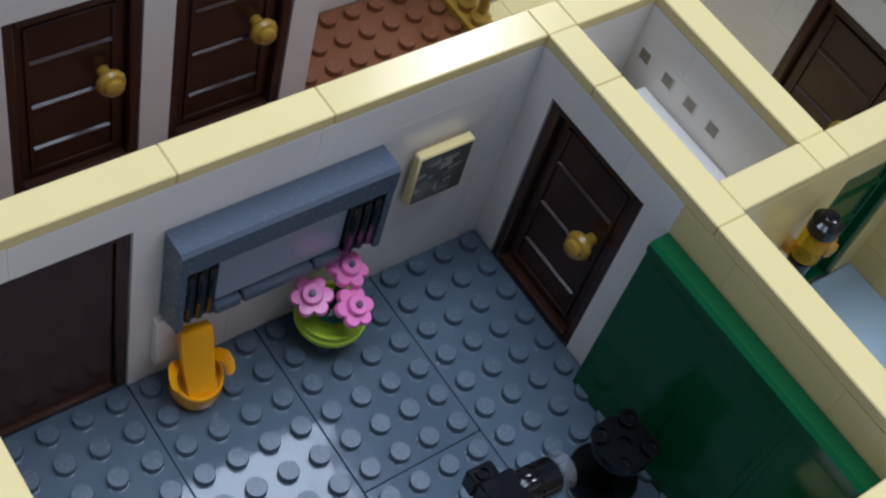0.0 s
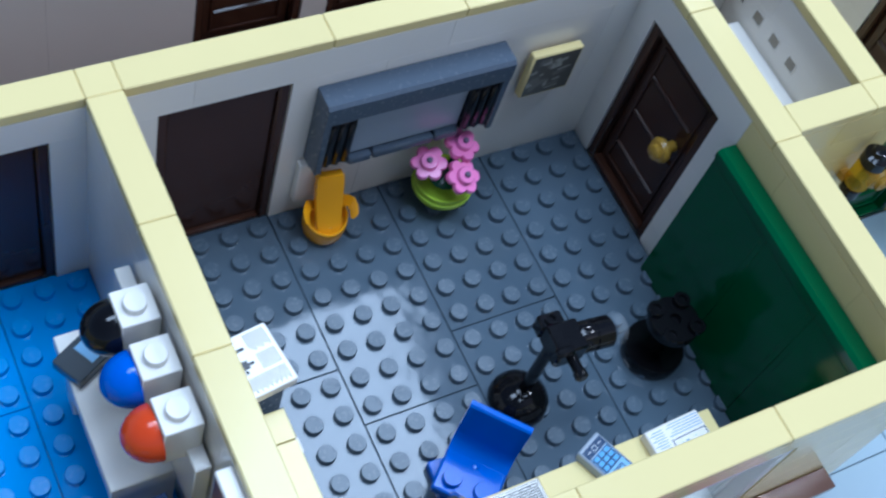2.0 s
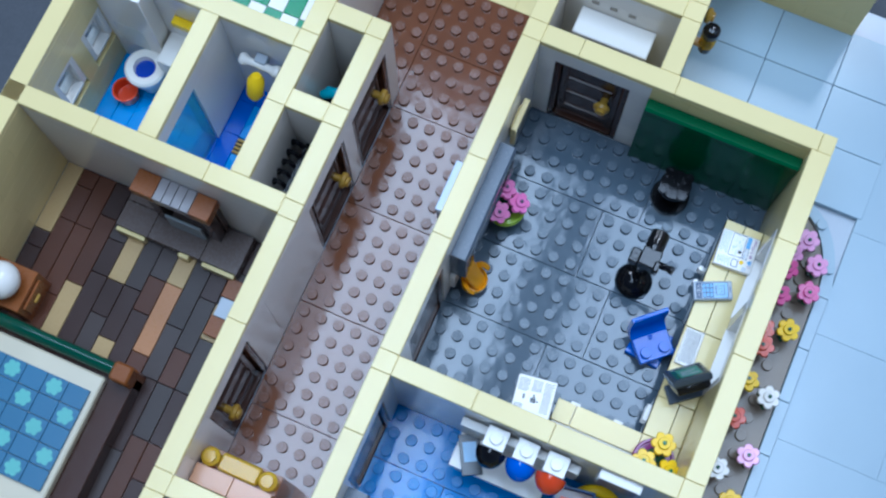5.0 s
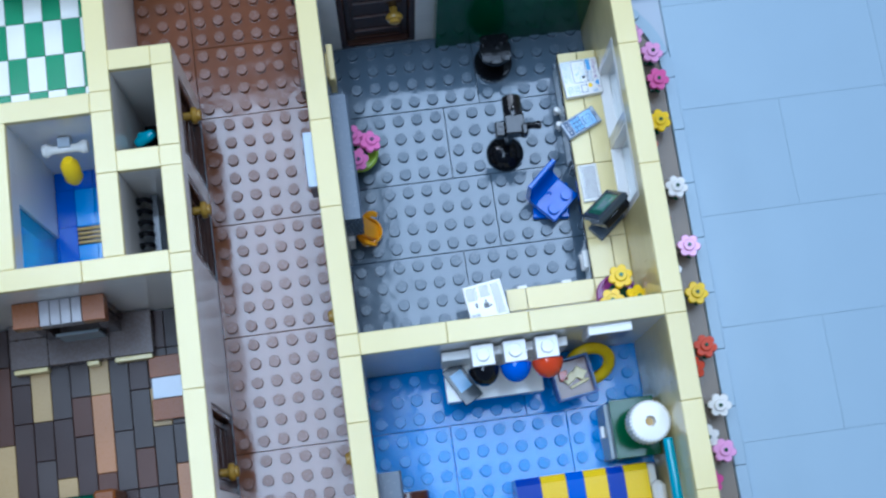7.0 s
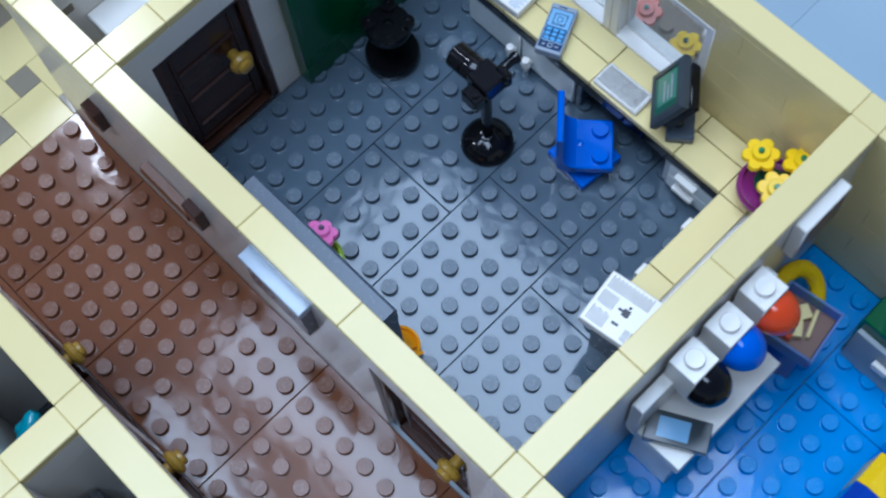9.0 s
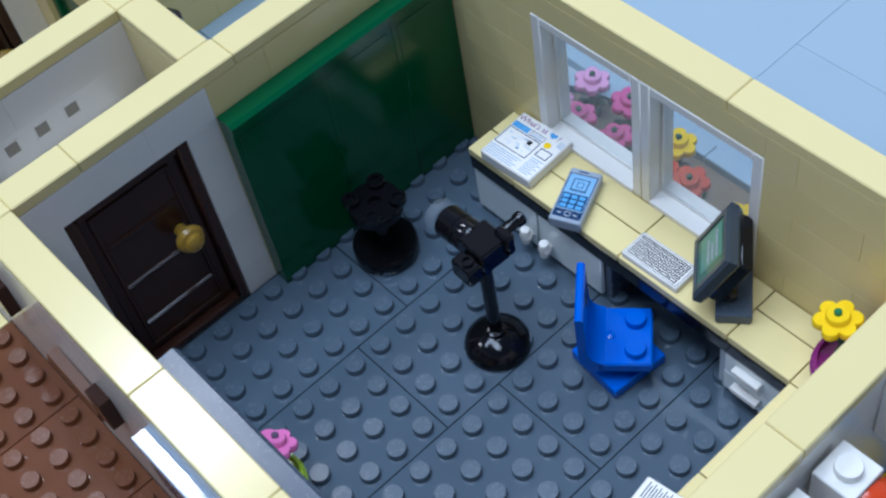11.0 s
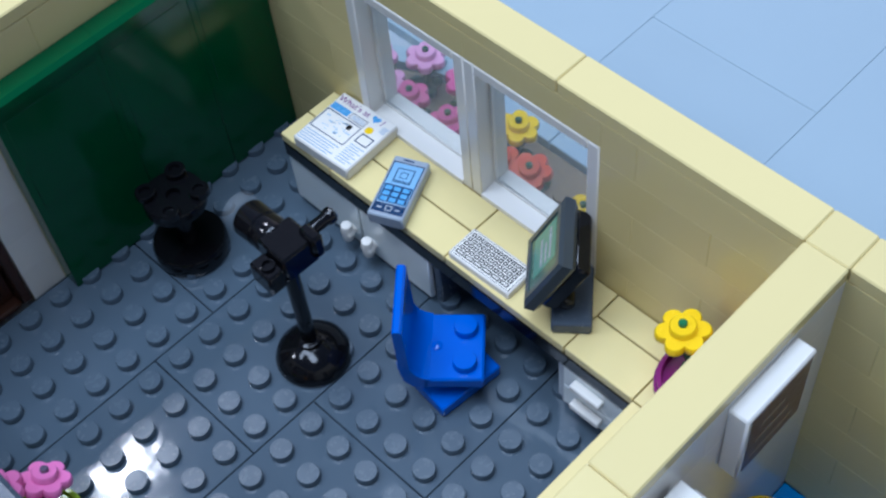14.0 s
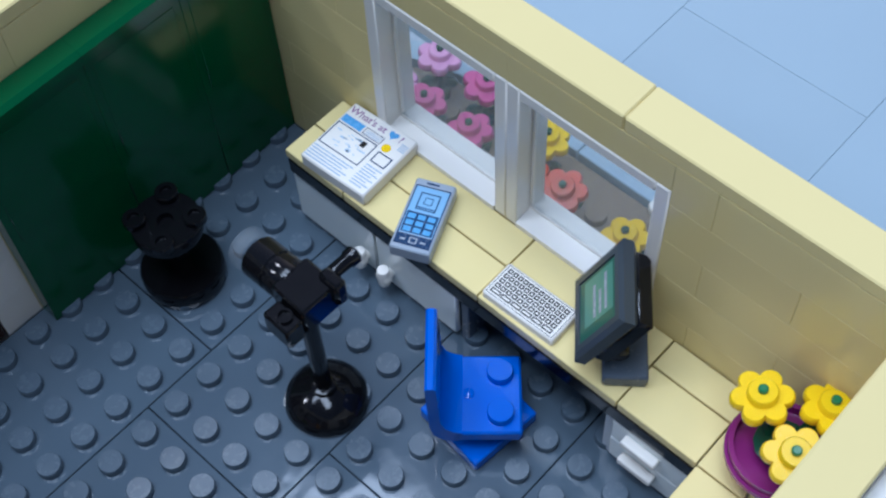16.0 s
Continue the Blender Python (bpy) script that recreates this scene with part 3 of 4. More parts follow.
part("grip", bm, BROWN, brush)


# ---- printed tiles ----
INK = plastic("ink_blue", (0.008, 0.04, 0.11), 0.25)
INKP = plastic("ink_faded_blue", (0.28, 0.40, 0.55), 0.25)
INKB = plastic("ink_black", (0.012, 0.012, 0.014), 0.25)
INKC = plastic("ink_cyan", (0.10, 0.36, 0.66), 0.25)
INKM = plastic("ink_magenta", (0.22, 0.02, 0.2), 0.25)
INKG = plastic("ink_grey", (0.30, 0.33, 0.36), 0.25)


def printed(parent, name, rects, mat, z):
    """Flat print on the top of a tile; one mesh."""
    bm = bmesh.new()
    for x0, y0, x1, y1 in rects:
        bm.faces.new([bm.verts.new((x * S, y * S, z * S)) for x, y in ((x0, y0), (x1, y0), (x1, y1), (x0, y1))])
    return part(name, bm, mat, parent, smooth=False)


def outline_rects(x0, y0, x1, y1, w=0.03):
    return [(x0, y0, x1, y0 + w), (x0, y1 - w, x1, y1), (x0, y0 + w, x0 + w, y1 - w), (x1 - w, y0 + w, x1, y1 - w)]


def tile_body(parent, w, h, mat):
    return boxpart("tile", (-w / 2 + 0.02, w / 2 - 0.02, -h / 2 + 0.02, h / 2 - 0.02, 0, 0.4), mat, parent, bevel=0.04)


def lettering(parent, word, size, m, mat):
    c = bpy.data.curves.new("lettering", "FONT")
    c.body, c.size, c.extrude = word, size * S, 0.00001
    c.materials.append(mat)
    ob = new("lettering", c)
    ob.parent = parent
    ob.matrix_basis = m
    return ob


PT = 0.4035
news = thing("newspaper_tile", "white square tile printed as a newspaper page on the desk", "newspaper", at(13.12, 12.66, 2.8, 0, 0, -87))
tile_body(news, 2, 2, WHITE)
lettering(news, "What's at", 0.28, at(-0.92, 0.68, PT), INKM)
lettering(news, "?", 0.28, at(0.58, 0.68, PT), INKM)
bm = bmesh.new()
heart = [(0.40 + 0.0085 * 16 * math.sin(a) ** 3, 0.77 + 0.0085 * (13 * math.cos(a) - 5 * math.cos(2 * a) - 2 * math.cos(3 * a) - math.cos(4 * a))) for a in (2 * math.pi * i / 30 for i in range(30))]
bm.faces.new([bm.verts.new((x * S, y * S, PT * S)) for x, y in heart])
part("heart", bm, INKC, news, "blue printed heart", smooth=False)
printed(news, "headline_block", [(-0.92, 0.36, -0.3, 0.58)], INKC, PT)
printed(news, "rule", outline_rects(-0.25, 0.36, 0.3, 0.58, 0.02) + outline_rects(-0.92, -0.42, 0.3, 0.32) + outline_rects(0.42, -0.12, 0.85, 0.22, 0.035), INK, PT)
printed(news, "print_text", [(-0.92, -0.55 - k * 0.085, 0.28 - (k % 3) * 0.1, -0.52 - k * 0.085) for k in range(5)] + [(0.42, -0.25 - k * 0.085, 0.9 - (k % 2) * 0.12, -0.22 - k * 0.085) for k in range(8)]
        + [(-0.2, 0.40 + k * 0.05, 0.25, 0.42 + k * 0.05) for k in range(3)] + [(0.72, 0.5 + k * 0.06, 0.92, 0.525 + k * 0.06) for k in range(4)], INKP, PT)
rng = random.Random(3)
printed(news, "sketch", [(x, y, x + rng.uniform(0.03, 0.14), y + rng.uniform(0.02, 0.05)) for x, y in [(rng.uniform(-0.8, 0.1), rng.uniform(-0.3, 0.2)) for _ in range(26)]], plastic("ink_pale_blue", (0.45, 0.58, 0.70), 0.25), PT)
printed(news, "dark_mark", [(-0.06, 0.05, 0.08, 0.22)], INKB, PT)
bm = bmesh.new()
lathe(bm, ((0.12, PT - 0.01), (0.12, PT)), 20, at(0.5, 0.38, 0))
part("sun_mark", bm, YELLOW, news)

phone = thing("mobile_phone", "grey tile printed as a mobile phone lying on the desk", "phone", at(12.72, 10.25, 2.8, 0, 0, -66))
tile_body(phone, 1, 2, plastic("phone_grey_plastic", (0.33, 0.38, 0.44), 0.2))
printed(phone, "screen", [(-0.40, -0.55, 0.40, 0.74)], plastic("screen_blue", (0.22, 0.44, 0.66), 0.2), PT)
printed(phone, "outline", outline_rects(-0.42, -0.86, 0.42, 0.78, 0.03) + outline_rects(-0.24, 0.12, 0.24, 0.6, 0.03) + outline_rects(-0.1, 0.28, 0.1, 0.48, 0.02) + [(-0.2, 0.84, 0.1, 0.89), (-0.24, 0.17, 0.24, 0.2)], INK, PT + 0.002)
printed(phone, "keypad_field", [(-0.37, -0.53, 0.37, 0.04)], INK, PT + 0.003)
printed(phone, "keypad_print", [(-0.33 + i * 0.235, -0.5 + j * 0.18, -0.15 + i * 0.235, -0.37 + j * 0.18) for i in range(3) for j in range(3)], INKC, PT + 0.0045)
printed(phone, "button_bar", [(-0.4, -0.84, 0.4, -0.57)], INK, PT + 0.002)
printed(phone, "button_print", outline_rects(-0.09, -0.79, 0.09, -0.63, 0.025) + [(-0.3, -0.74, -0.18, -0.7), (0.18, -0.74, 0.3, -0.7)], LGREY, PT + 0.005)

kb = thing("keyboard", "white tile printed as a computer keyboard on the desk", "keyboard", at(12.70, 7.06, 2.62, 0, 0, -89))
tile_body(kb, 2, 1, WHITE)
keys = []
for r in range(5):
    n = (12, 12, 11, 11, 6)[r]
    for k in range(n):
        x = -0.86 + k * 1.72 / n
        keys += outline_rects(x, 0.24 - r * 0.15, x + 1.72 / n - 0.025, 0.36 - r * 0.15, 0.034)
printed(kb, "keyboard_print", keys + outline_rects(-0.92, -0.42, 0.92, 0.42, 0.015), INKB, PT)

mon = thing("computer_monitor", "dark grey monitor with a green screen, tilted back on its foot", "monitor", at(12.85, 5.49, 2.8, 0, 0, 39))
boxpart("foot", (-1.0, 0.95, -1.18, -0.22, 0, 0.4), BLUEGREY, mon, bevel=0.05)
GRAPHITE = plastic("graphite_plastic", (0.045, 0.055, 0.062), 0.18)
for x in (-0.45, 0.45):
    bm = bmesh.new()
    lathe(bm, ((0.16, -0.2), (0.22, -0.16), (0.22, 0.16), (0.16, 0.2)), 14, at(x, -0.55, 0.66, 0, 90))
    part("hinge", bm, BLACK, mon)
scr = part("case", bmesh.new(), GRAPHITE, mon)
bm = bmesh.new()
ring_loft(bm, [[(x * k * S, y * S, z * k * S) for x, z in ((-0.97, -0.97), (0.97, -0.97), (0.97, 0.97), (-0.97, 0.97))] for k, y in ((0.9, -0.42), (1.0, -0.3), (1.0, -0.06), (0.88, 0.0), (0.74, 0.0), (0.72, -0.05))])
bm.to_mesh(scr.data)
bm.free()
scr.matrix_basis = at(0, 0, 1.87, 27)
boxpart("back_shell", (-0.86, 0.86, -0.82, -0.42, -0.86, 0.86), BLACK, scr, bevel=0.06)
boxpart("hinge_arm", (-0.3, 0.3, -1.15, -0.82, -0.9, -0.2), BLACK, scr, bevel=0.06)
boxpart("screen", (-0.69, 0.69, -0.05, -0.03, -0.69, 0.69), plastic("screen_dark_green", (0.02, 0.11, 0.07), 0.12), scr, "dark green screen", bevel=0)
boxpart("screen_glow", (-0.45, 0.62, -0.029, -0.026, -0.5, 0.6), plastic("screen_mid_green", (0.07, 0.24, 0.17), 0.12), scr, bevel=0)
for z, x1 in ((0.28, 0.5), (0.06, 0.2), (-0.16, 0.4)):
    boxpart("screen_text", (-0.35, x1, -0.025, -0.022, z, z + 0.1), INKG, scr, "pale bars of unreadable text", bevel=0)

flower_pot("flower_pot", "magenta bowl with three yellow flowers on the desk corner", at(12.98, 0.97, 2.8), MAGENTA, YELLOW,
           ((0.08, 0.68, 2.12, -6, 0), (0.74, -0.42, 2.08, 2, 8), (-0.48, -0.42, 2.1, 3, -8)), eye=plastic("eye_green_plastic", (0.01, 0.16, 0.06), 0.2))

sheet = thing("newspaper_tile", "white square tile printed with columns and a small black mark", "newspaper", at(6.47, 1.5, 3.42, 0, 0, 8))
tile_body(sheet, 2, 2, WHITE)
printed(sheet, "print_text", [(-0.88, 0.8 - k * 0.075, -0.3 - (k % 3) * 0.05, 0.83 - k * 0.075) for k in range(9)] + [(-0.2, 0.8 - k * 0.075, 0.3, 0.83 - k * 0.075) for k in range(8)]
        + [(0.4, 0.8 - k * 0.075, 0.88 - (k % 2) * 0.08, 0.83 - k * 0.075) for k in range(21)] + [(-0.88, -0.5 - k * 0.075, -0.45, -0.47 - k * 0.075) for k in range(5)], plastic("ink_dark_grey", (0.07, 0.075, 0.085), 0.25), PT)
printed(sheet, "black_mark", [(-0.15, -0.3, 0.12, -0.05), (-0.05, -0.05, 0.04, 0.12), (0.15, -0.25, 0.26, -0.16), (-0.55, -0.2, -0.45, 0.05)], INKB, PT)
# guessed support; the slate colour carries the shadow below the sheet
boxpart("pedestal", (-0.5, 0.85, -0.9, 0.7, -3.41, -0.005), BLUEGREY, sheet, "support added under the sheet, slate for the shade there")

# ---- outside: pavement, flower bed, porch ----
EARTH = plastic("dark_tan_plastic", (0.20, 0.15, 0.10), 0.3, 0.12)
pave = thing("pavement", "pale blue-grey pavement of large smooth tiles", "pavement", kind="structure")
bed_edge = 18.75
for r, y0 in enumerate(-37.05 + 6.03 * k for k in range(14)):
    xs = [bed_edge] + [x for x in ((24.2, 36.2, 48.2, 60.2, 66.2) if r % 2 else (30.2, 42.2, 54.2, 66.2))]
    for a, b in zip(xs, xs[1:]):
        piece("tile", (a + 0.004, b - 0.004, y0 + 0.004, y0 + 6.026, -0.45, -0.05), PAVE, pave, 0.010)
for i in range(3):
    for j in range(3):
        x0, y0 = 7 + i * 4, 18 + j * 3.4
        piece("tile", (x0 + 0.012, x0 + 3.985, y0 + 0.012, y0 + 3.385, -0.4, 0.0), PAVE, pave, 0.03)

kerb = thing("kerb", "pale grey kerb with a rounded end round the flower bed", "kerb", kind="structure")
for k in range(12):
    y1 = 13 - k * 3
    boxpart("kerb_tile", (18.1, bed_edge - 0.02, y1 - 2.98, y1, -0.42, 0.35), PAVE, kerb)
bm = bmesh.new()
outer = [(15.13 + 3.6 * math.cos(a), 13.02 + 4.9 * math.sin(a)) for a in (math.pi / 2 * i / 14 for i in range(15))]
inner = [(15.13 + 2.97 * math.cos(a), 13.02 + 4.3 * math.sin(a)) for a in (math.pi / 2 * i / 14 for i in range(15))]
for z0, z1 in ((-0.42, 0.35),):
    ring_loft(bm, [[(x * S, y * S, z * S) for x, y in outer + inner[::-1]] for z in (z0, z1)])
for a in (0.35, 0.95):
    add_stud(bm, 15.13 + 3.28 * math.cos(a), 13.02 + 4.6 * math.sin(a), 0.34)
part("kerb_corner", bm, PAVE, kerb, smooth=False)
bm = bmesh.new()
prism(bm, [(15.13, -23)] + [(18.08, -23)] + [(15.13 + 2.94 * math.cos(a), 13.02 + 4.28 * math.sin(a)) for a in (math.pi / 2 * i / 14 for i in range(15))], -0.42, 0.05)
for k in range(36):
    for x in (16.0, 17.0):
        y = 15.5 - k
        add_stud(bm, x, y, 0.05, 10)
soil = part("flower_bed", bm, EARTH, None)
tagged(soil, "dark tan studded earth of the flower bed", "flower bed", kind="structure")

CORAL = plastic("coral_red_plastic", (0.62, 0.07, 0.025), 0.2)
LPINK = plastic("light_pink_plastic", (0.80, 0.36, 0.58), 0.2)
plants = ((16.5, 15.25, "l"), (17.38, 14.12, "l"), (17.45, 12.6, "h"), (16.0, 13.4, "h"), (16.1, 11.9, "h"), (15.95, 14.3, "l"), (15.95, 9.9, "r"), (16.25, 9.0, "r"), (17.15, 10.3, "y"), (16.15, 7.0, "y"),
          (17.4, 6.6, "w"), (16.2, 5.0, "r"), (17.5, 3.4, "l"), (16.3, 2.2, "w"), (17.45, 0.9, "y"), (17.4, -1.9, "r"), (16.6, -2.9, "r"), (17.6, -4.9, "w"), (16.7, -6.4, "w"), (17.4, -7.2, "l"), (16.5, -8.6, "h"), (17.5, -10.2, "h"), (17.2, -12.5, "y"), (16.4, -14, "r"))
names = {"l": (LPINK, "light pink"), "h": (HOTPINK, "deep pink"), "r": (CORAL, "coral red"), "y": (YELLOW, "yellow"), "w": (WHITE, "white")}
for x, y, c in plants:
    mat, word = names[c]
    f = thing("garden_flower", word + " plastic flower on a dark green stem in the bed", "flower", at(x, y, 0.05), group="flowers in the bed")
    bm = bmesh.new()
    lathe(bm, ((0.26, 0.0), (0.26, 0.25), (0.14, 0.3), (0.14, 1.3), (0.2, 1.4)), 10)
    for k in range(3):
        a = 2.1 * k + x
        lathe(bm, ((0.06, 0), (0.16, 0.22), (0.15, 0.4), (0.04, 0.55)), 8, at(0.1 * math.cos(a), 0.1 * math.sin(a), 0.55, 0, 55, math.degrees(a)))
    part("stem", bm, GREENLEAF, f)
    bloom(f, mat, at(0, 0, 1.38, 7 * math.sin(x * 9), 7 * math.cos(y * 5), x * 37))

trel = thing("trellis_bar", "brown plank fixed under the eaves outside the window wall", "plank", at(0, 0, 0))
boxpart("plank", (15.13, 15.8, 13.6, 16.6, 2.6, 3.0), plastic("nougat_brown_plastic", (0.16, 0.07, 0.045), 0.2), trel)
for y in (13.9, 16.2):
    boxpart("bracket", (15.13, 15.6, y - 0.2, y + 0.2, 1.8, 2.6), DBROWN, trel)

lamp = thing("porch_lamp", "black capped lantern with a clear yellow body by the front door", "lantern", at(7.0, 21.85, 4.85))
boxpart("bracket", (0, 0.5, -0.2, 0.2, 0.0, 0.3), GOLD, lamp)
bm = bmesh.new()
lathe(bm, ((0.34, 0.3), (0.42, 0.4), (0.42, 1.4), (0.34, 1.48)), 22, at(0.62, 0, 0))
part("glass", bm, clear("clear_yellow_plastic", (0.9, 0.68, 0.06), 0.06, 0.25), lamp, "clear yellow lamp glass")
bm = bmesh.new()
lathe(bm, ((0.4, 1.48), (0.45, 1.53), (0.45, 1.92), (0.3, 2.0), (0.24, 2.16), (0.17, 2.18)), 22, at(0.62, 0, 0))
part("cap", bm, BLACK, lamp)
bm = bmesh.new()
lathe(bm, ((0.25, -0.35), (0.35, -0.25), (0.35, 0.2), (0.25, 0.3)), 18, at(0.62, 0, 0))
part("foot", bm, BLACK, lamp)
window("window_6", at(8.1, 27.98, 3.0), 3, 4.0, "white framed window in the tan porch wall")

# ---- corridor ----
mirror = thing("wall_shelf", "dark shelf box with a pale blue top hung in the corridor", "wall shelf", at(-0.82, 7.4, 5.6))
boxpart("box", (-0.48, 0, 0, 2.6, 0, 1.9), BLUEGREY, mirror)
boxpart("top", (-0.55, 0, -0.05, 2.65, 1.905, 2.25), plastic("pale_aqua_plastic", (0.34, 0.40, 0.46), 0.1, 0.05, 0.04, 0.6), mirror, "pale aqua smooth top")
for y in (12.8, 17.9):
    hook = boxpart("wall_hook", (-1.25, -0.82, y, y + 0.7, 4.6, 5.8), DBROWN, None)
    tagged(hook, "dark brown hook block on the corridor wall", "hook")

arm = thing("wall_bar", "medium brown sloping bar on the corridor wall", "bar", at(-0.92, 13.55, 4.2))
bm = bmesh.new()
ring_loft(bm, [[(x * S, y * S, (z + 0.1 * y) * S) for x, z in ((0, 0), (-0.34, 0), (-0.38, 0.3), (-0.3, 0.55), (0, 0.6))] for y in (0.0, 2.3)])
part("bar", bm, plastic("warm_brown_plastic", (0.15, 0.055, 0.02), 0.45, 0.1), arm)
for y in (0.3, 1.9):
    boxpart("bracket", (-0.2, 0, y, y + 0.25, -0.4, 0.04), DBROWN, arm)

NOUGAT = plastic("nougat_plastic", (0.52, 0.26, 0.13), 0.22)
con = thing("hall_bench", "brown chest with nougat top and gold pillars at the corridor end", "chest", at(-6.95, -8.98, 0))
boxpart("body", (0, 3.95, 0.02, 1.95, 0.0, 5.0), plastic("chest_brown_plastic", (0.26, 0.09, 0.025), 0.16), con)
for x in (0.0, 1.98):
    boxpart("top_tile", (x, x + 1.96, 0.02, 0.98, 5.005, 5.9), NOUGAT, con)
GOLDT = clear("clear_gold_plastic", (0.72, 0.44, 0.02), 0.08, 0.7)
boxpart("gold_slope", (0.95, 3.0, 1.02, 1.9, 5.005, 5.75), GOLDT, con, "clear gold block", bevel=0.1)
for x in (0.47, 3.47):
    bm = bmesh.new()
    lathe(bm, ((0.46, 5.005), (0.46, 5.8), (0.36, 5.9), (0.30, 5.92), (0.30, 6.1)), 22, at(x, 1.46, 0))
    part("pillar", bm, GOLDT, con, "clear gold round pillar")

rack = thing("gold_rail", "row of pearl gold posts at the end of the corridor", "railing", at(-10, 22.2, 0))
boxpart("base", (0.1, 3.2, -0.4, 0.6, 0.0, 0.4), GOLD, rack)
for k in range(4):
    bm = bmesh.new()
    lathe(bm, ((0.3, 0.4), (0.38, 0.7), (0.2, 0.9), (0.2, 2.2), (0.4, 2.4), (0.3, 2.7)), 16, at(0.5 + k * 0.8, 0.1, 0))
    part("post", bm, GOLD, rack)
boxpart("rail", (0.1, 3.2, -0.2, 0.4, 2.7, 3.1), GOLD, rack)

# entrance floor: cream tiles with small brown-grey squares
ent = thing("floor_4", "cream entrance floor with small grey-brown squares", "floor", kind="structure")
MUSH = plastic("mushroom_plastic", (0.26, 0.22, 0.16), 0.2)
for i in range(-12, 7):
    for j in range(19, 29):
        if (i - 2 * j) % 5:
            continue
        for x0, y0, n, mat in ((i, j, 1, MUSH), (i, j + 1, 2, TAN)):
            x1, y1 = min(x0 + n, 6), min(y0 + n, 28)
            x0, y0 = max(x0, -10), max(y0, 22)
            if x1 - x0 > 0.5 and y1 - y0 > 0.5:
                piece("tile", (x0 + 0.006, x1 - 0.006, y0 + 0.006, y1 - 0.006, -0.4, 0.0), mat, ent, 0.02)

# wash closet behind the study
trough = thing("wash_basin", "white smooth slab basin against the closet wall", "basin", at(0, 0, 0))
boxpart("slab", (1.02, 5.1, 19.42, 20.98, 5.5, 5.95), WHITE, trough, bevel=0.06)
boxpart("cabinet", (1.12, 5.0, 19.55, 20.98, 0.0, 5.495), WHITE, trough)
for x in (0.14, 1.18, 2.18, 3.18):
    v = thing("wall_vent", "small square recessed vent in the white wall", "vent", at(x + 0.15, 20.99, 6.45), group="square vents")
    # flat on the wall; the shade of the recess is in its colour
    boxpart("hollow", (0.1, 0.5, -0.012, 0.0, 0.1, 0.5), MUSH, v, "flat dark tan square for the shade of the hollow", bevel=0)
    for dims in ((0.04, 0.56, -0.016, 0, 0.04, 0.1), (0.04, 0.56, -0.016, 0, 0.5, 0.56), (0.04, 0.1, -0.016, 0, 0.1, 0.5), (0.5, 0.56, -0.016, 0, 0.1, 0.5)):
        boxpart("rim", dims, WHITE, v, bevel=0.01)
boxpart("floor_9", (0.2, 6, 18, 21, -0.4, 0.0), TAN, None)
tagged(bpy.data.objects["floor_9"], "tan floor of the wash closet", "floor", kind="structure")

# ---- playroom ----
con2 = thing("toy_console", "white console with three white blocks and coloured half balls", "console", at(3.8, -1.05, 0))
boxpart("base", (0.1, 4.85, -2.15, -0.05, 3.2, 3.8), WHITE, con2)
boxpart("back", (0.0, 6.0, -0.45, -0.02, 3.805, 6.4), WHITE, con2)
for x0, x1 in ((0.3, 0.9), (4.1, 4.7)):
    boxpart("leg", (x0, x1, -1.9, -0.3, 0.0, 3.195), WHITE, con2)
for x, mat, word in ((1.35, BLACK, "black"), (2.85, BLUE, "blue"), (4.35, RED, "red")):
    b = boxpart("block", (x - 0.03, x + 1.03, -1.05, -0.05, 6.0, 7.75), WHITE, con2)
    bm = bmesh.new()
    add_stud(bm, x + 0.5, -0.55, 7.75, 18)
    part("stud", bm, WHITE, b)
    bm = bmesh.new()
    prof = [(0.74 * math.cos(a), 0.86 * math.sin(a)) for a in (math.pi / 2 * i / 9 for i in range(10))]
    lathe(bm, [(max(r, 0.02), z) for r, z in prof], 26, at(x + 0.5, -1.06, 6.9, 90))
    part("half_ball", bm, mat, b, word + " glossy half ball")
ph2 = thing("tablet", "dark tile printed as a pale blue tablet leaning on the console", "tablet", at(4.72, -2.38, 3.8, 0, 0, 29))
boxpart("case", (-0.5, 0.5, -1, 1, 0, 0.4), plastic("graphite_plastic", (0.045, 0.055, 0.062), 0.18), ph2)
boxpart("screen", (-0.33, 0.33, -0.35, 0.62, 0.4, 0.41), plastic("screen_blue", (0.22, 0.44, 0.66), 0.2), ph2, "pale blue screen", bevel=0)
crate = thing("toy_crate", "clear blue tray with tan and red pieces inside beside the console", "tray", at(10.2, -2.75, 0, 0, 0, 8))
CBLUE = clear("clear_blue_plastic", (0.30, 0.45, 0.75), 0.1, 0.4)
for dims in ((-1, 1, -1, -0.9, 2.9, 3.7), (-1, 1, 0.9, 1, 2.9, 3.7), (-1, -0.9, -0.9, 0.9, 2.9, 3.7), (0.9, 1, -0.9, 0.9, 2.9, 3.7)):
    boxpart("side", dims, CBLUE, crate)
boxpart("tray_floor", (-0.9, 0.9, -0.9, 0.9, 2.9, 3.1), plastic("tray_brown_plastic", (0.20, 0.11, 0.08), 0.2), crate)
boxpart("pedestal", (-0.7, 0.7, -0.7, 0.7, 0.0, 2.895), DBLUE, crate)
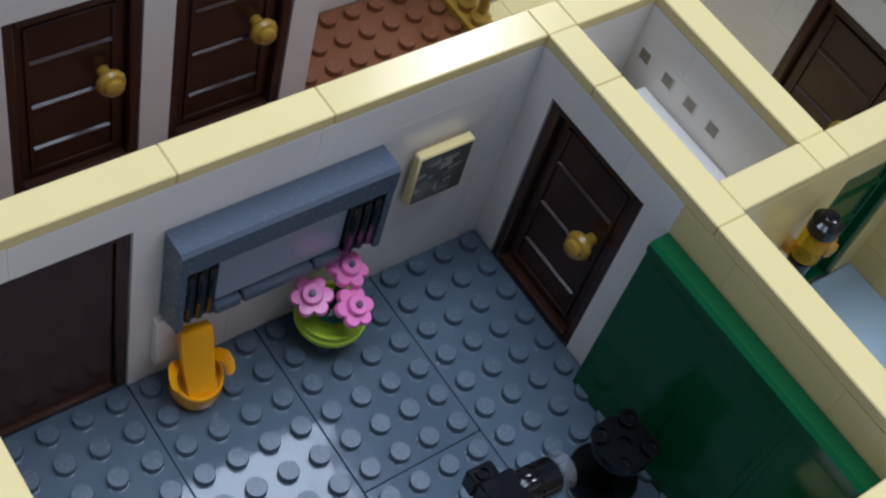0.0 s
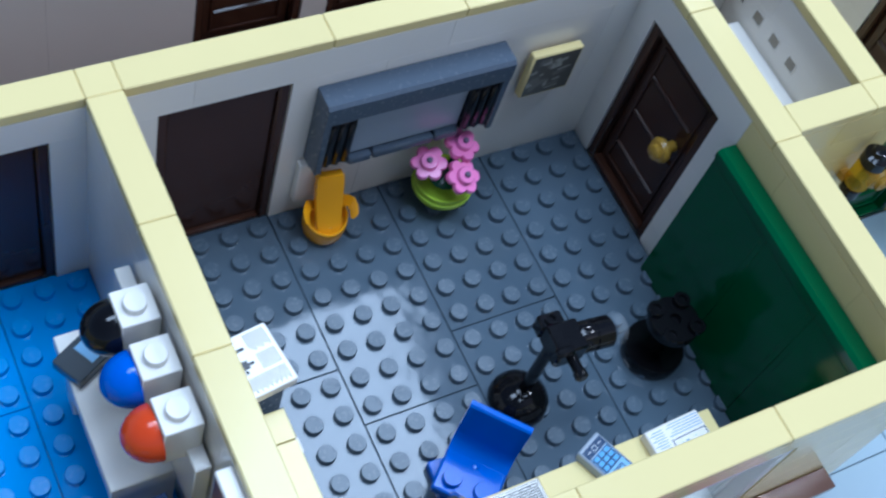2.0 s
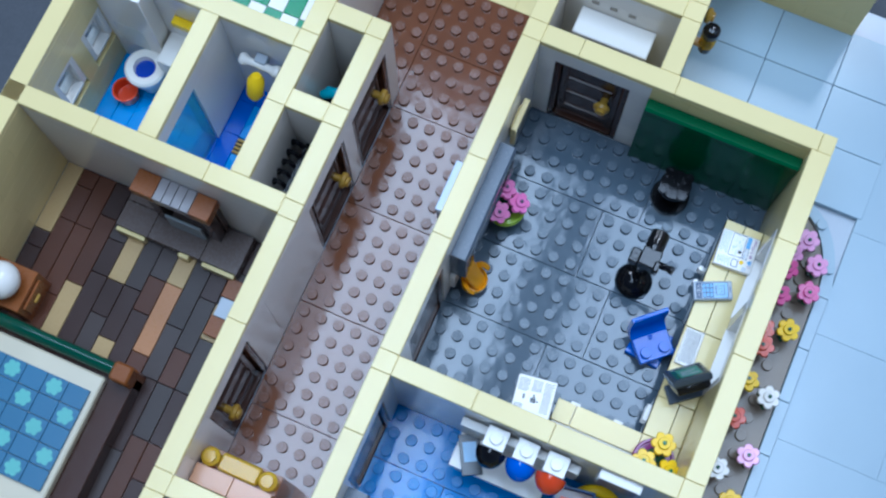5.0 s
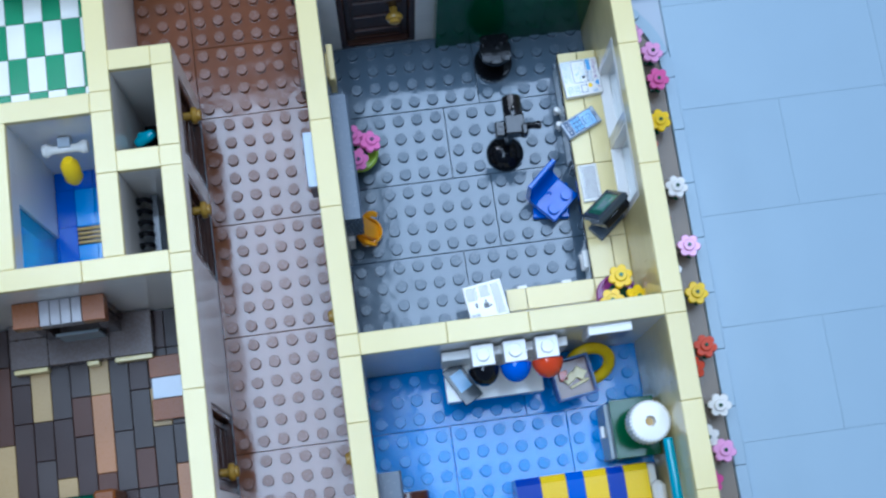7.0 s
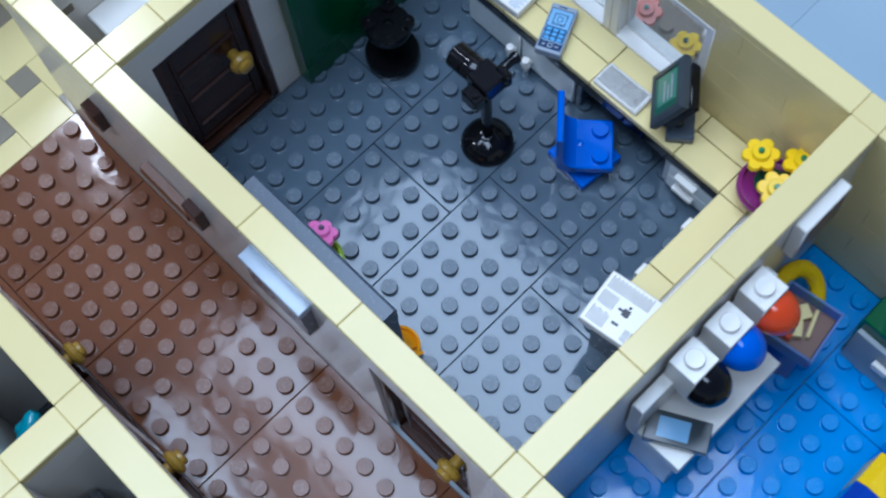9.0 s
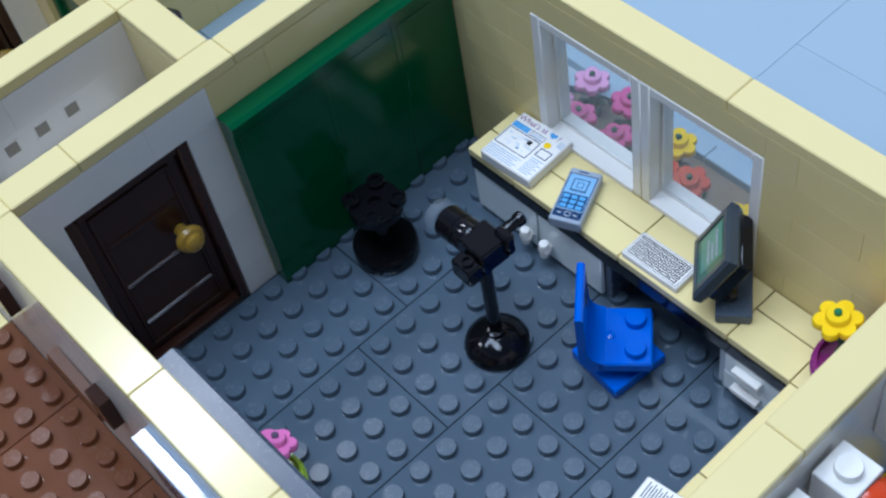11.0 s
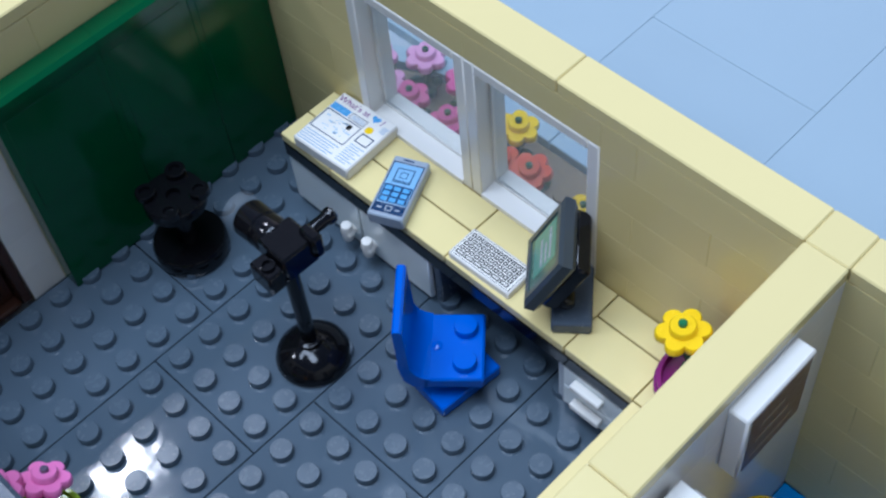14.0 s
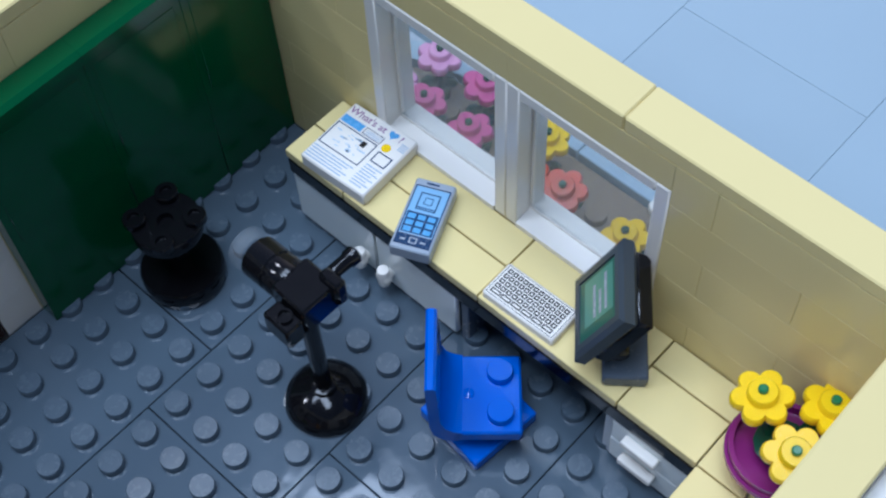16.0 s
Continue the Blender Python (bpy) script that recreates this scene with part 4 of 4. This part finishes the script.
for name, label, x, y, w, h, turn, mat in (("toy_block", "tan toy block lying in the blue tray", 10.05, -2.75, 0.62, 0.42, 35, TAN), ("toy_block", "tan toy block lying in the blue tray", 10.55, -2.55, 0.6, 0.5, -30, TAN), ("toy_rod", "tan toy rod lying in the blue tray", 10.5, -3.05, 1.0, 0.13, 20, TAN), ("toy_block", "small red toy block lying in the blue tray", 9.75, -2.6, 0.4, 0.5, 5, RED)):
    ob = boxpart(name, (-w / 2, w / 2, -h / 2, h / 2, 0, 0.3), mat, None)
    ob.matrix_world = at(x, y, 3.1, 0, 0, turn)
    tagged(ob, label, "toy block")
ring = thing("yellow_ring", "bright yellow hoop leaning on the wall", "hoop", at(11.3, -2.05, 2.0, 48, 8, 0))
bm = bmesh.new()
rings = []
for i in range(33):
    a = 2 * math.pi * i / 32
    rings.append([((1.05 + 0.3 * math.cos(b)) * math.cos(a) * S, (1.05 + 0.3 * math.cos(b)) * math.sin(a) * S, 0.28 * math.sin(b) * S) for b in (2 * math.pi * j / 10 for j in range(10))])
ring_loft(bm, rings, cap=False)
bmesh.ops.remove_doubles(bm, verts=bm.verts, dist=1e-6)
part("hoop", bm, YELLOW, ring)
box = thing("wall_picture", "thick white frame with a brown picture on the playroom wall", "picture", at(10.55, -1.003, 6.1))
boxpart("frame", (0, 2.07, -0.45, 0, 0, 2.2), WHITE, box, bevel=0.05)
boxpart("print", (0.14, 1.93, -0.46, -0.452, 0.14, 2.06), plastic("print_brown", (0.13, 0.06, 0.04), 0.3, 0.25), box, "brown printed picture", bevel=0)
for k in range(3):
    boxpart("print_line", (0.3 + 0.1 * k, 1.6 - 0.2 * k, -0.466, -0.461, 0.45 + 0.5 * k, 0.6 + 0.5 * k), plastic("print_sand", (0.30, 0.20, 0.13), 0.3), box, bevel=0)

ns = thing("nightstand", "dark green nightstand with a white round lamp", "nightstand", at(11.85, -7.0, 0))
boxpart("cabinet", (-0.1, 2.1, 0.02, 2.9, 0, 3.3), GREEN, ns)
boxpart("front", (-0.3, -0.1, 0.1, 2.8, 0.1, 2.7), FROST, ns, "clear grey front")
boxpart("handle", (-0.5, -0.3, 1.2, 1.8, 1.5, 1.9), WHITE, ns, "white handle")
tl = thing("table_lamp", "white ribbed round lamp shade standing on the nightstand", "lamp", at(13.12, -5.53, 3.3))
bm = bmesh.new()
lathe(bm, ((0.3, 0), (0.3, 1.6)), 14)
part("stem", bm, WHITE, tl)
bm = bmesh.new()
n = 64
rad = [(1.0 + (0.03 if i % 2 else -0.03)) for i in range(n)]
ring_loft(bm, [[(rad[i] * k * math.cos(2 * math.pi * i / n) * S, rad[i] * k * math.sin(2 * math.pi * i / n) * S, z * S) for i in range(n)] for k, z in ((0.9, 1.5), (1.0, 1.58), (0.98, 2.7), (0.88, 2.78), (0.25, 2.8), (0.22, 2.4), (0.02, 2.4))])
part("shade", bm, WHITE, tl)
# added disc: its dark colour stands in for the shaded hole
bm = bmesh.new()
lathe(bm, ((0.2, 2.402), (0.2, 2.44)), 14)
part("socket", bm, GOLD, tl, "dark gold disc standing in for the dark hole of the shade")

bed = thing("bed", "bed with a blue and yellow striped cover and white pillow", "bed", at(6.7, -13.2, 0))
boxpart("mattress", (0.1, 7.1, 0.1, 5.9, 0.4, 1.8), WHITE, bed, bevel=0.1)
cols = (DBLUE, YELLOW, BLUE, YELLOW, DBLUE, YELLOW, BLUE)
xx = 0.0
for k, w in enumerate((1.24, 1.26, 0.88, 1.14, 0.86, 1.2)):
    bm = bmesh.new()
    a0 = [(y, z) for y, z in ((0.0, 0.3), (0.0, 2.0), (0.25, 2.3), (5.6, 2.45), (5.95, 2.2), (6.0, 0.3))]
    ring_loft(bm, [[((xx + d) * S, y * S, z * S) for y, z in a0] for d in (0.01, w - 0.01)])
    part("cover_stripe", bm, cols[k], bed, smooth=False)
    xx += w
boxpart("pillow", (6.62, 7.3, 0.9, 5.0, 1.85, 2.75), WHITE, bed, bevel=0.25)
boxpart("frame", (0, 7.2, 0.05, 5.95, 0.0, 0.395), DBLUE, bed)
tube = thing("teal_tube", "teal plastic tube leaning along the window wall", "tube", at(13.82, -6.4, 5.9))
bm = bmesh.new()
lathe(bm, ((0.22, 0), (0.25, 0.1), (0.25, 4.2), (0.22, 4.3)), 16, at(0, 0, 0, 90))
part("tube", bm, plastic("teal_plastic", (0.01, 0.30, 0.38), 0.15), tube)

b2 = thing("wall_board", "pale slate wall unit with a sloping front in the playroom", "wall unit", at(0.12, -12.1, 0))
bm = bmesh.new()
ring_loft(bm, [[(x * S, y * S, z * S) for x, z in ((0, 6.0), (0, 2.4), (0.5, 2.4), (0.9, 4.6), (1.1, 5.0), (1.1, 5.9), (1.0, 6.0))] for y in (0, 5.9)])
part("body", bm, BLUEGREY, b2, smooth=False)
for y0 in (0.1, 5.0):
    for k in range(4):
        boxpart("grille_bar", (0.5, 1.05, y0 + k * 0.2, y0 + k * 0.2 + 0.12, 2.5, 4.6), BLACK, b2)
bench = thing("bench", "glossy reddish-brown long bench below the wall unit", "bench", at(0.7, -11.4, 0))
bm = bmesh.new()
ring_loft(bm, [[(x * S, y * S, z * S) for x, z in ((0.0, 0.9), (1.45, 0.9), (1.68, 1.05), (1.76, 1.3), (1.7, 1.58), (1.5, 1.85), (1.2, 2.06), (0.8, 2.18), (0.35, 2.18), (0.08, 2.08), (0.0, 1.9))] for y in (0.0, 0.08, 4.2, 4.28)])
part("seat", bm, plastic("chestnut_plastic", (0.085, 0.026, 0.013), 0.12), bench)
boxpart("rim", (0.1, 1.7, -0.06, 4.34, 0.8, 0.9), GOLD, bench, "thin gold rim under the seat")
for y in (0.4, 3.6):
    boxpart("leg", (0.3, 1.4, y, y + 0.6, 0, 0.895), DBROWN, bench)

# ---- closets, bathroom, kitchen, bedroom ----
def plain_floor(name, x0, x1, y0, y1, mat, label):
    ob = boxpart(name, (x0, x1, y0, y1, -0.4, 0.0), mat, None)
    return tagged(ob, label, "floor", kind="structure")


plain_floor("floor_5", -10, -8, 5, 9, LGREY, "pale grey closet floor")
plain_floor("floor_6", -10, -8, 10, 14, BLACK, "dark closet floor")
plain_floor("floor_7", -7, -0.8, -20, -10, BLACK, "dark slate closet floor")
coil = thing("coat_rack", "black rack with curled hooks standing in the closet", "rack", at(-9.35, 5.5, 0))
boxpart("spine", (0.0, 0.35, 0.0, 3.45, 0, 4.3), BLACK, coil)
for k in range(6):
    bm = bmesh.new()
    rings = []
    for i in range(9):
        a = math.pi * 1.35 * i / 8 - 0.3
        rings.append([((-0.35 + (0.32 + 0.13 * math.cos(b)) * math.cos(a)) * S, (0.3 + k * 0.57 + 0.13 * math.sin(b)) * S, (4.45 + (0.32 + 0.13 * math.cos(b)) * math.sin(a)) * S) for b in (2 * math.pi * j / 8 for j in range(8))])
    ring_loft(bm, rings)
    part("hook", bm, BLACK, coil)
vac = thing("vacuum_cleaner", "black and teal toy cleaner standing in the closet", "vacuum cleaner", at(-9.3, 11.5, 0))
boxpart("body", (-0.55, 0.55, -0.5, 0.8, 0, 3.9), BLACK, vac, bevel=0.2)
bm = bmesh.new()
lathe(bm, ((0.2, 0), (0.28, 0.2), (0.28, 0.9), (0.18, 1.1)), 14, at(-0.5, 0.2, 4.2, -20, 70))
part("hose", bm, plastic("teal_plastic", (0.01, 0.30, 0.38), 0.15), vac)
boxpart("cap", (-0.4, 0.3, 0.3, 0.75, 3.905, 4.5), plastic("teal_plastic", (0.01, 0.30, 0.38), 0.15), vac, bevel=0.12)
rng = random.Random(8)
for cx in (-6.2, -2.5):
    for k in range(4):
        y = -11.3 - k * 1.9
        t = thing("shelf_set", "dark shelf with small white and black pieces", "shelf", at(cx, y, 0), group="closet shelves")
        boxpart("board", (-0.7, 1.0, -0.85, 0.85, 2.2, 2.6), BLACK, t)
        for q in range(4):
            boxpart("white_piece", (-0.5 + 0.7 * (q % 2), -0.1 + 0.7 * (q % 2), -0.7 + 0.8 * (q // 2), -0.1 + 0.8 * (q // 2), 2.605, 3.2 + 0.3 * rng.random()), WHITE if rng.random() < 0.75 else BLACK, t)
        boxpart("leg", (-0.3, 0.5, -0.5, 0.5, 0, 2.195), BLACK, t)
redp = boxpart("red_box", (-2.4, -1.5, -10.9, -10.1, 2.61, 3.4), RED, None)
tagged(redp, "small red box on the closet shelf", "box")

bath = thing("floor_8", "smooth blue tiled bathroom floor", "floor", kind="structure")
for i in range(-22, -11):
    for j in range(5, 12, 2):
        piece("tile", (i + 0.008, i + 0.992, j + 0.008, min(j + 1.992, 12), -0.4, 0.0), BLUE if i in (-15, -16) or (i > -15 and j == 11) else AZURE, bath, 0.02)
boxpart("wall_19", (-22, -19, 11, 12, 0, 8.78), WHITE, None)
tagged(bpy.data.objects["wall_19"], "thickened white wall behind the toilet", "wall", kind="structure")
toilet = thing("toilet", "white toilet with a round seat and dark blue water", "toilet", at(-19.75, 9.95, 0))
bm = bmesh.new()
lathe(bm, ((0.6, 0), (0.7, 0.6), (1.1, 1.9), (1.12, 2.2), (1.0, 2.32), (0.62, 2.3), (0.55, 1.9)), 30)
part("bowl", bm, WHITE, toilet)
bm = bmesh.new()
lathe(bm, ((0.6, 1.88), (0.6, 1.95)), 24)
part("water", bm, plastic("deep_blue_plastic", (0.006, 0.045, 0.34), 0.14), toilet, "dark blue water")
boxpart("tank", (0.9, 2.4, 0.2, 2.2, 0, 3.6), WHITE, toilet, bevel=0.06)
boxpart("lid", (-1.8, -0.1, 1.0, 1.15, 2.3, 4.6), CLEAR, toilet, "clear raised lid")
bin_ = thing("waste_bin", "round red bin on the bathroom floor", "bin", at(-20.7, 8.75, 0))
bm = bmesh.new()
lathe(bm, ((0.6, 0), (0.72, 0.9), (0.62, 0.9), (0.55, 0.2)), 24)
part("bucket", bm, RED, bin_)
roll = boxpart("soap_dish", (-18.0, -16.6, 11.5, 11.99, 5.9, 6.4), YELLOW, None)
tagged(roll, "yellow soap dish on the bathroom wall", "soap dish")
shower = thing("shower", "white shower head with a yellow hose piece on the wall", "shower", at(-13, 11.95, 5.2))
bm = bmesh.new()
lathe(bm, ((0.3, -1.1), (0.36, -0.9), (0.2, -0.6), (0.22, 0.6), (0.36, 0.9), (0.3, 1.1)), 16, at(0, -0.5, 0.4, 0, 90))
part("tap", bm, WHITE, shower)
boxpart("mount", (-0.3, 0.3, -0.5, 0.0, 0.1, 0.8), LGREY, shower)
bm = bmesh.new()
lathe(bm, ((0.25, 0), (0.46, 0.35), (0.46, 1.3), (0.3, 1.6)), 18, at(0, -1.0, 0.2, 155))
part("sponge", bm, YELLOW, shower, "yellow rounded piece")
screen_m = clear("clear_aqua_plastic", (0.25, 0.72, 0.85), 0.06, 0.3)
ss = boxpart("shower_screen", (-15.3, -15.12, 5.02, 8.48, 0.0, 7.15), screen_m, None)
tagged(ss, "clear aqua shower screen", "shower screen")
drain = thing("drain", "gold grille drain on the shower floor", "drain", at(-14.0, 7.95, 0.0))
for k in range(4):
    boxpart("bar", (0.02, 1.98, 0.06 + k * 0.24, 0.2 + k * 0.24, 0.04, 0.14), GOLD, drain)
boxpart("plate", (0, 2, 0, 1, 0.002, 0.04), BLACK, drain)

kit = thing("floor_10", "green and white checkered kitchen floor of tiles", "floor", kind="structure")
KGREEN = plastic("kitchen_green_plastic", (0.02, 0.24, 0.10), 0.16)
for i in range(-22, -11):
    for j in range(8):
        y0 = max(13, 12.7 + 2 * j)
        y1 = min(28, 14.7 + 2 * j)
        if y1 - y0 > 0.05:
            piece("tile", (i + 0.05, i + 1.03, y0 + 0.01, y1 - 0.01, -0.4, 0.0), KGREEN if (i + j) % 2 else WHITE, kit, 0.03)
cupb = thing("kitchen_counter", "pale grey kitchen counter block along the wall", "counter", at(-17, 22.2, 0))
boxpart("body", (0, 5.9, 0, 5.5, 0, 3.0), LGREY, cupb)
boxpart("worktop", (-0.1, 5.9, -0.1, 5.6, 3.005, 3.4), plastic("pale_mint_plastic", (0.55, 0.60, 0.52), 0.2), cupb)

PLANK = [plastic("plank_dark_brown", (0.042, 0.021, 0.016), 0.3, 0.2, 0.1, 0.2), plastic("plank_grey_sheen", (0.052, 0.037, 0.032), 0.3, 0.2, 0.1, 0.2), plastic("plank_reddish", (0.082, 0.028, 0.013), 0.3, 0.2, 0.1, 0.2),
         plastic("plank_tan", (0.42, 0.28, 0.12), 0.28, 0.1, 0.1, 0.22), plastic("plank_nougat", (0.42, 0.19, 0.08), 0.28, 0.1, 0.1, 0.22)]
bedroom = thing("floor_11", "bedroom floor of narrow brown and tan planks, some greyed for reflected light", "floor", kind="structure")
rng = random.Random(21)
PALE = {-17: (-1, 2, 3), -14: (-4, 0, 4), -16: (-5, -4, 3), -10: (-6, -4, 4), -11: (-2, 0, 3), -19: (-5, -2, 3), -22: (0, 4, 3)}
for x0 in range(-22, -8):
    y = -20.0
    while y < 3.95:
        stop, pale = 4, None
        if x0 in PALE:
            p0, p1, pale = PALE[x0]
            stop = p0 if y < p0 else p1 if y < p1 else 4
            if not p0 <= y < p1:
                pale = None
        y1 = stop if pale else min(y + rng.choice((2, 3, 4, 4, 4, 3)), stop)
        r = rng.random()
        # grey only right of -18: the ceiling panel's reflection, put into plank colour
        mat = PLANK[pale] if pale else PLANK[0] if r < 0.36 else PLANK[2] if (r < 0.6 or x0 < -18) else PLANK[1]
        piece("plank", (x0 + 0.012, x0 + 0.988, y + 0.012, y1 - 0.012, -0.4, 0.0), mat, bedroom, 0.03)
        y = y1
piece("plank", (-13.988, -13.012, 0.012, 1.988, -0.399, 0.001), PLANK[3], bedroom, 0.03)

WOOD = plastic("medium_brown_plastic", (0.24, 0.075, 0.018), 0.28, 0.12, 0.06, 0.22)
STONE = plastic("stone_grey_plastic", (0.135, 0.10, 0.085), 0.26, 0.12, 0.06, 0.25)
fire = thing("fireplace", "grey and brown fireplace on a low hearth", "fireplace", at(-16.9, 1.7, 0))
for x0, x1, y0, y1 in ((-0.8, 1.1, 0.0, 1.5), (1.12, 4.2, 0.0, 1.5), (4.22, 6.4, 0.0, 2.25), (-0.8, 1.1, 1.52, 2.28), (1.12, 4.2, 1.52, 2.28)):
    boxpart("hearth_tile", (x0, x1, y0, y1, 0.0, 0.8), STONE, fire)
boxpart("chimney_back", (1.0, 5.0, 1.9, 2.28, 0.805, 5.2), DBROWN, fire)
for k in range(4):
    boxpart("mantel_rib", (2.12 + k * 0.5, 2.6 + k * 0.5, 1.05, 2.28, 5.205, 6.0), plastic("pale_stone_plastic", (0.30, 0.27, 0.26), 0.2, 0.1), fire, "pale grey mantel rib")
for x0, x1 in ((0.85, 2.1), (4.12, 5.2)):
    boxpart("mantel_end", (x0, x1, 1.05, 2.28, 5.205, 6.0), WOOD, fire, "medium brown end block")
for x0, x1 in ((1.2, 1.8), (4.3, 4.9)):
    boxpart("jamb", (x0, x1, 1.3, 1.895, 0.805, 5.2), DBROWN, fire)
boxpart("fire_screen", (2.0, 4.1, 1.1, 1.25, 0.805, 2.6), FROST, fire, "clear grey fire screen")
for x0, x1 in ((-0.7, 1.0), (3.0, 3.6), (4.4, 6.3)):
    boxpart("trim_tile", (x0, x1, -0.25, -0.02, 0.0, 0.7), TAN, fire)
shelf = thing("floor_blocks", "brown and lilac low blocks laid on the bedroom floor", "block", at(-10.9, -1.75, 0))
for k, (mat, y0) in enumerate(((WOOD, 0.0), (LGREY, 1.1), (WOOD, 2.2))):
    boxpart("block", (0.02 if k != 1 else 0.1, 2.85, y0, y0 + 1.08, 0.005, 0.4), mat, shelf)
stand = thing("bedside_table", "brown bedside table with a drawer", "bedside table", at(-21.9, -4.8, 0))
boxpart("body", (0, 2.3, 0, 2.3, 0, 2.4), WOOD, stand)
boxpart("drawer", (2.3, 2.45, 0.3, 2.0, 0.8, 2.0), WOOD, stand)
boxpart("handle", (2.45, 2.6, 0.9, 1.4, 1.3, 1.5), GOLD, stand)
gl = thing("globe_lamp", "white round globe lamp on the bedside table", "lamp", at(-20.8, -3.7, 2.4))
bm = bmesh.new()
lathe(bm, [(max(0.02, 1.0 * math.sin(math.pi * i / 14)), 1.0 - math.cos(math.pi * i / 14)) for i in range(15)], 28)
part("globe", bm, WHITE, gl)
bed2 = thing("double_bed", "bed with a dark green rail and a blue flowered cover", "bed", at(-20.8, -14.0, 0))
boxpart("frame", (0, 8.2, 0, 8.6, 0.0, 1.6), DBROWN, bed2)
boxpart("mattress", (0.3, 6.9, 0.3, 8.0, 1.605, 2.3), plastic("cream_plastic", (0.62, 0.55, 0.40), 0.3), bed2, bevel=0.1)
bm = bmesh.new()
lathe(bm, ((0.36, 0), (0.36, 6.9)), 18, at(0.3, 8.55, 2.3, 0, 90))
part("rail", bm, plastic("bottle_green_plastic", (0.004, 0.06, 0.035), 0.08), bed2, "glossy dark green rail")
boxpart("post", (7.15, 8.2, 8.0, 9.0, 0.0, 2.9), WOOD, bed2, bevel=0.12)
AQUA = plastic("aqua_plastic", (0.16, 0.46, 0.42), 0.2)
for i in range(5):
    for j in range(5):
        q = boxpart("cover_tile", (0.6 + i * 1.2, 1.78 + i * 1.2, 1.6 + j * 1.1, 2.68 + j * 1.1, 2.305, 2.5), plastic("denim_plastic", (0.06, 0.17, 0.28), 0.2), bed2)
        if (i + j) % 2:
            bm = bmesh.new()
            prism(bm, [(x * 0.5, y * 0.5) for x, y in petal_outline(0.9)], 2.505, 2.52, at(1.19 + i * 1.2, 2.14 + j * 1.1, 0))
            part("flower_print", bm, AQUA, q)

# ---- the room round the toy house ----
TABLE = plastic("table_cloth", (0.06, 0.065, 0.075), 0.7, 0.25, 0.2)
tb = boxpart("table_top", (-60, 75, -75, 75, -3.0, -0.92), TABLE, None)
tagged(tb, "dark grey cloth-covered table under the toy house", "table", kind="structure")
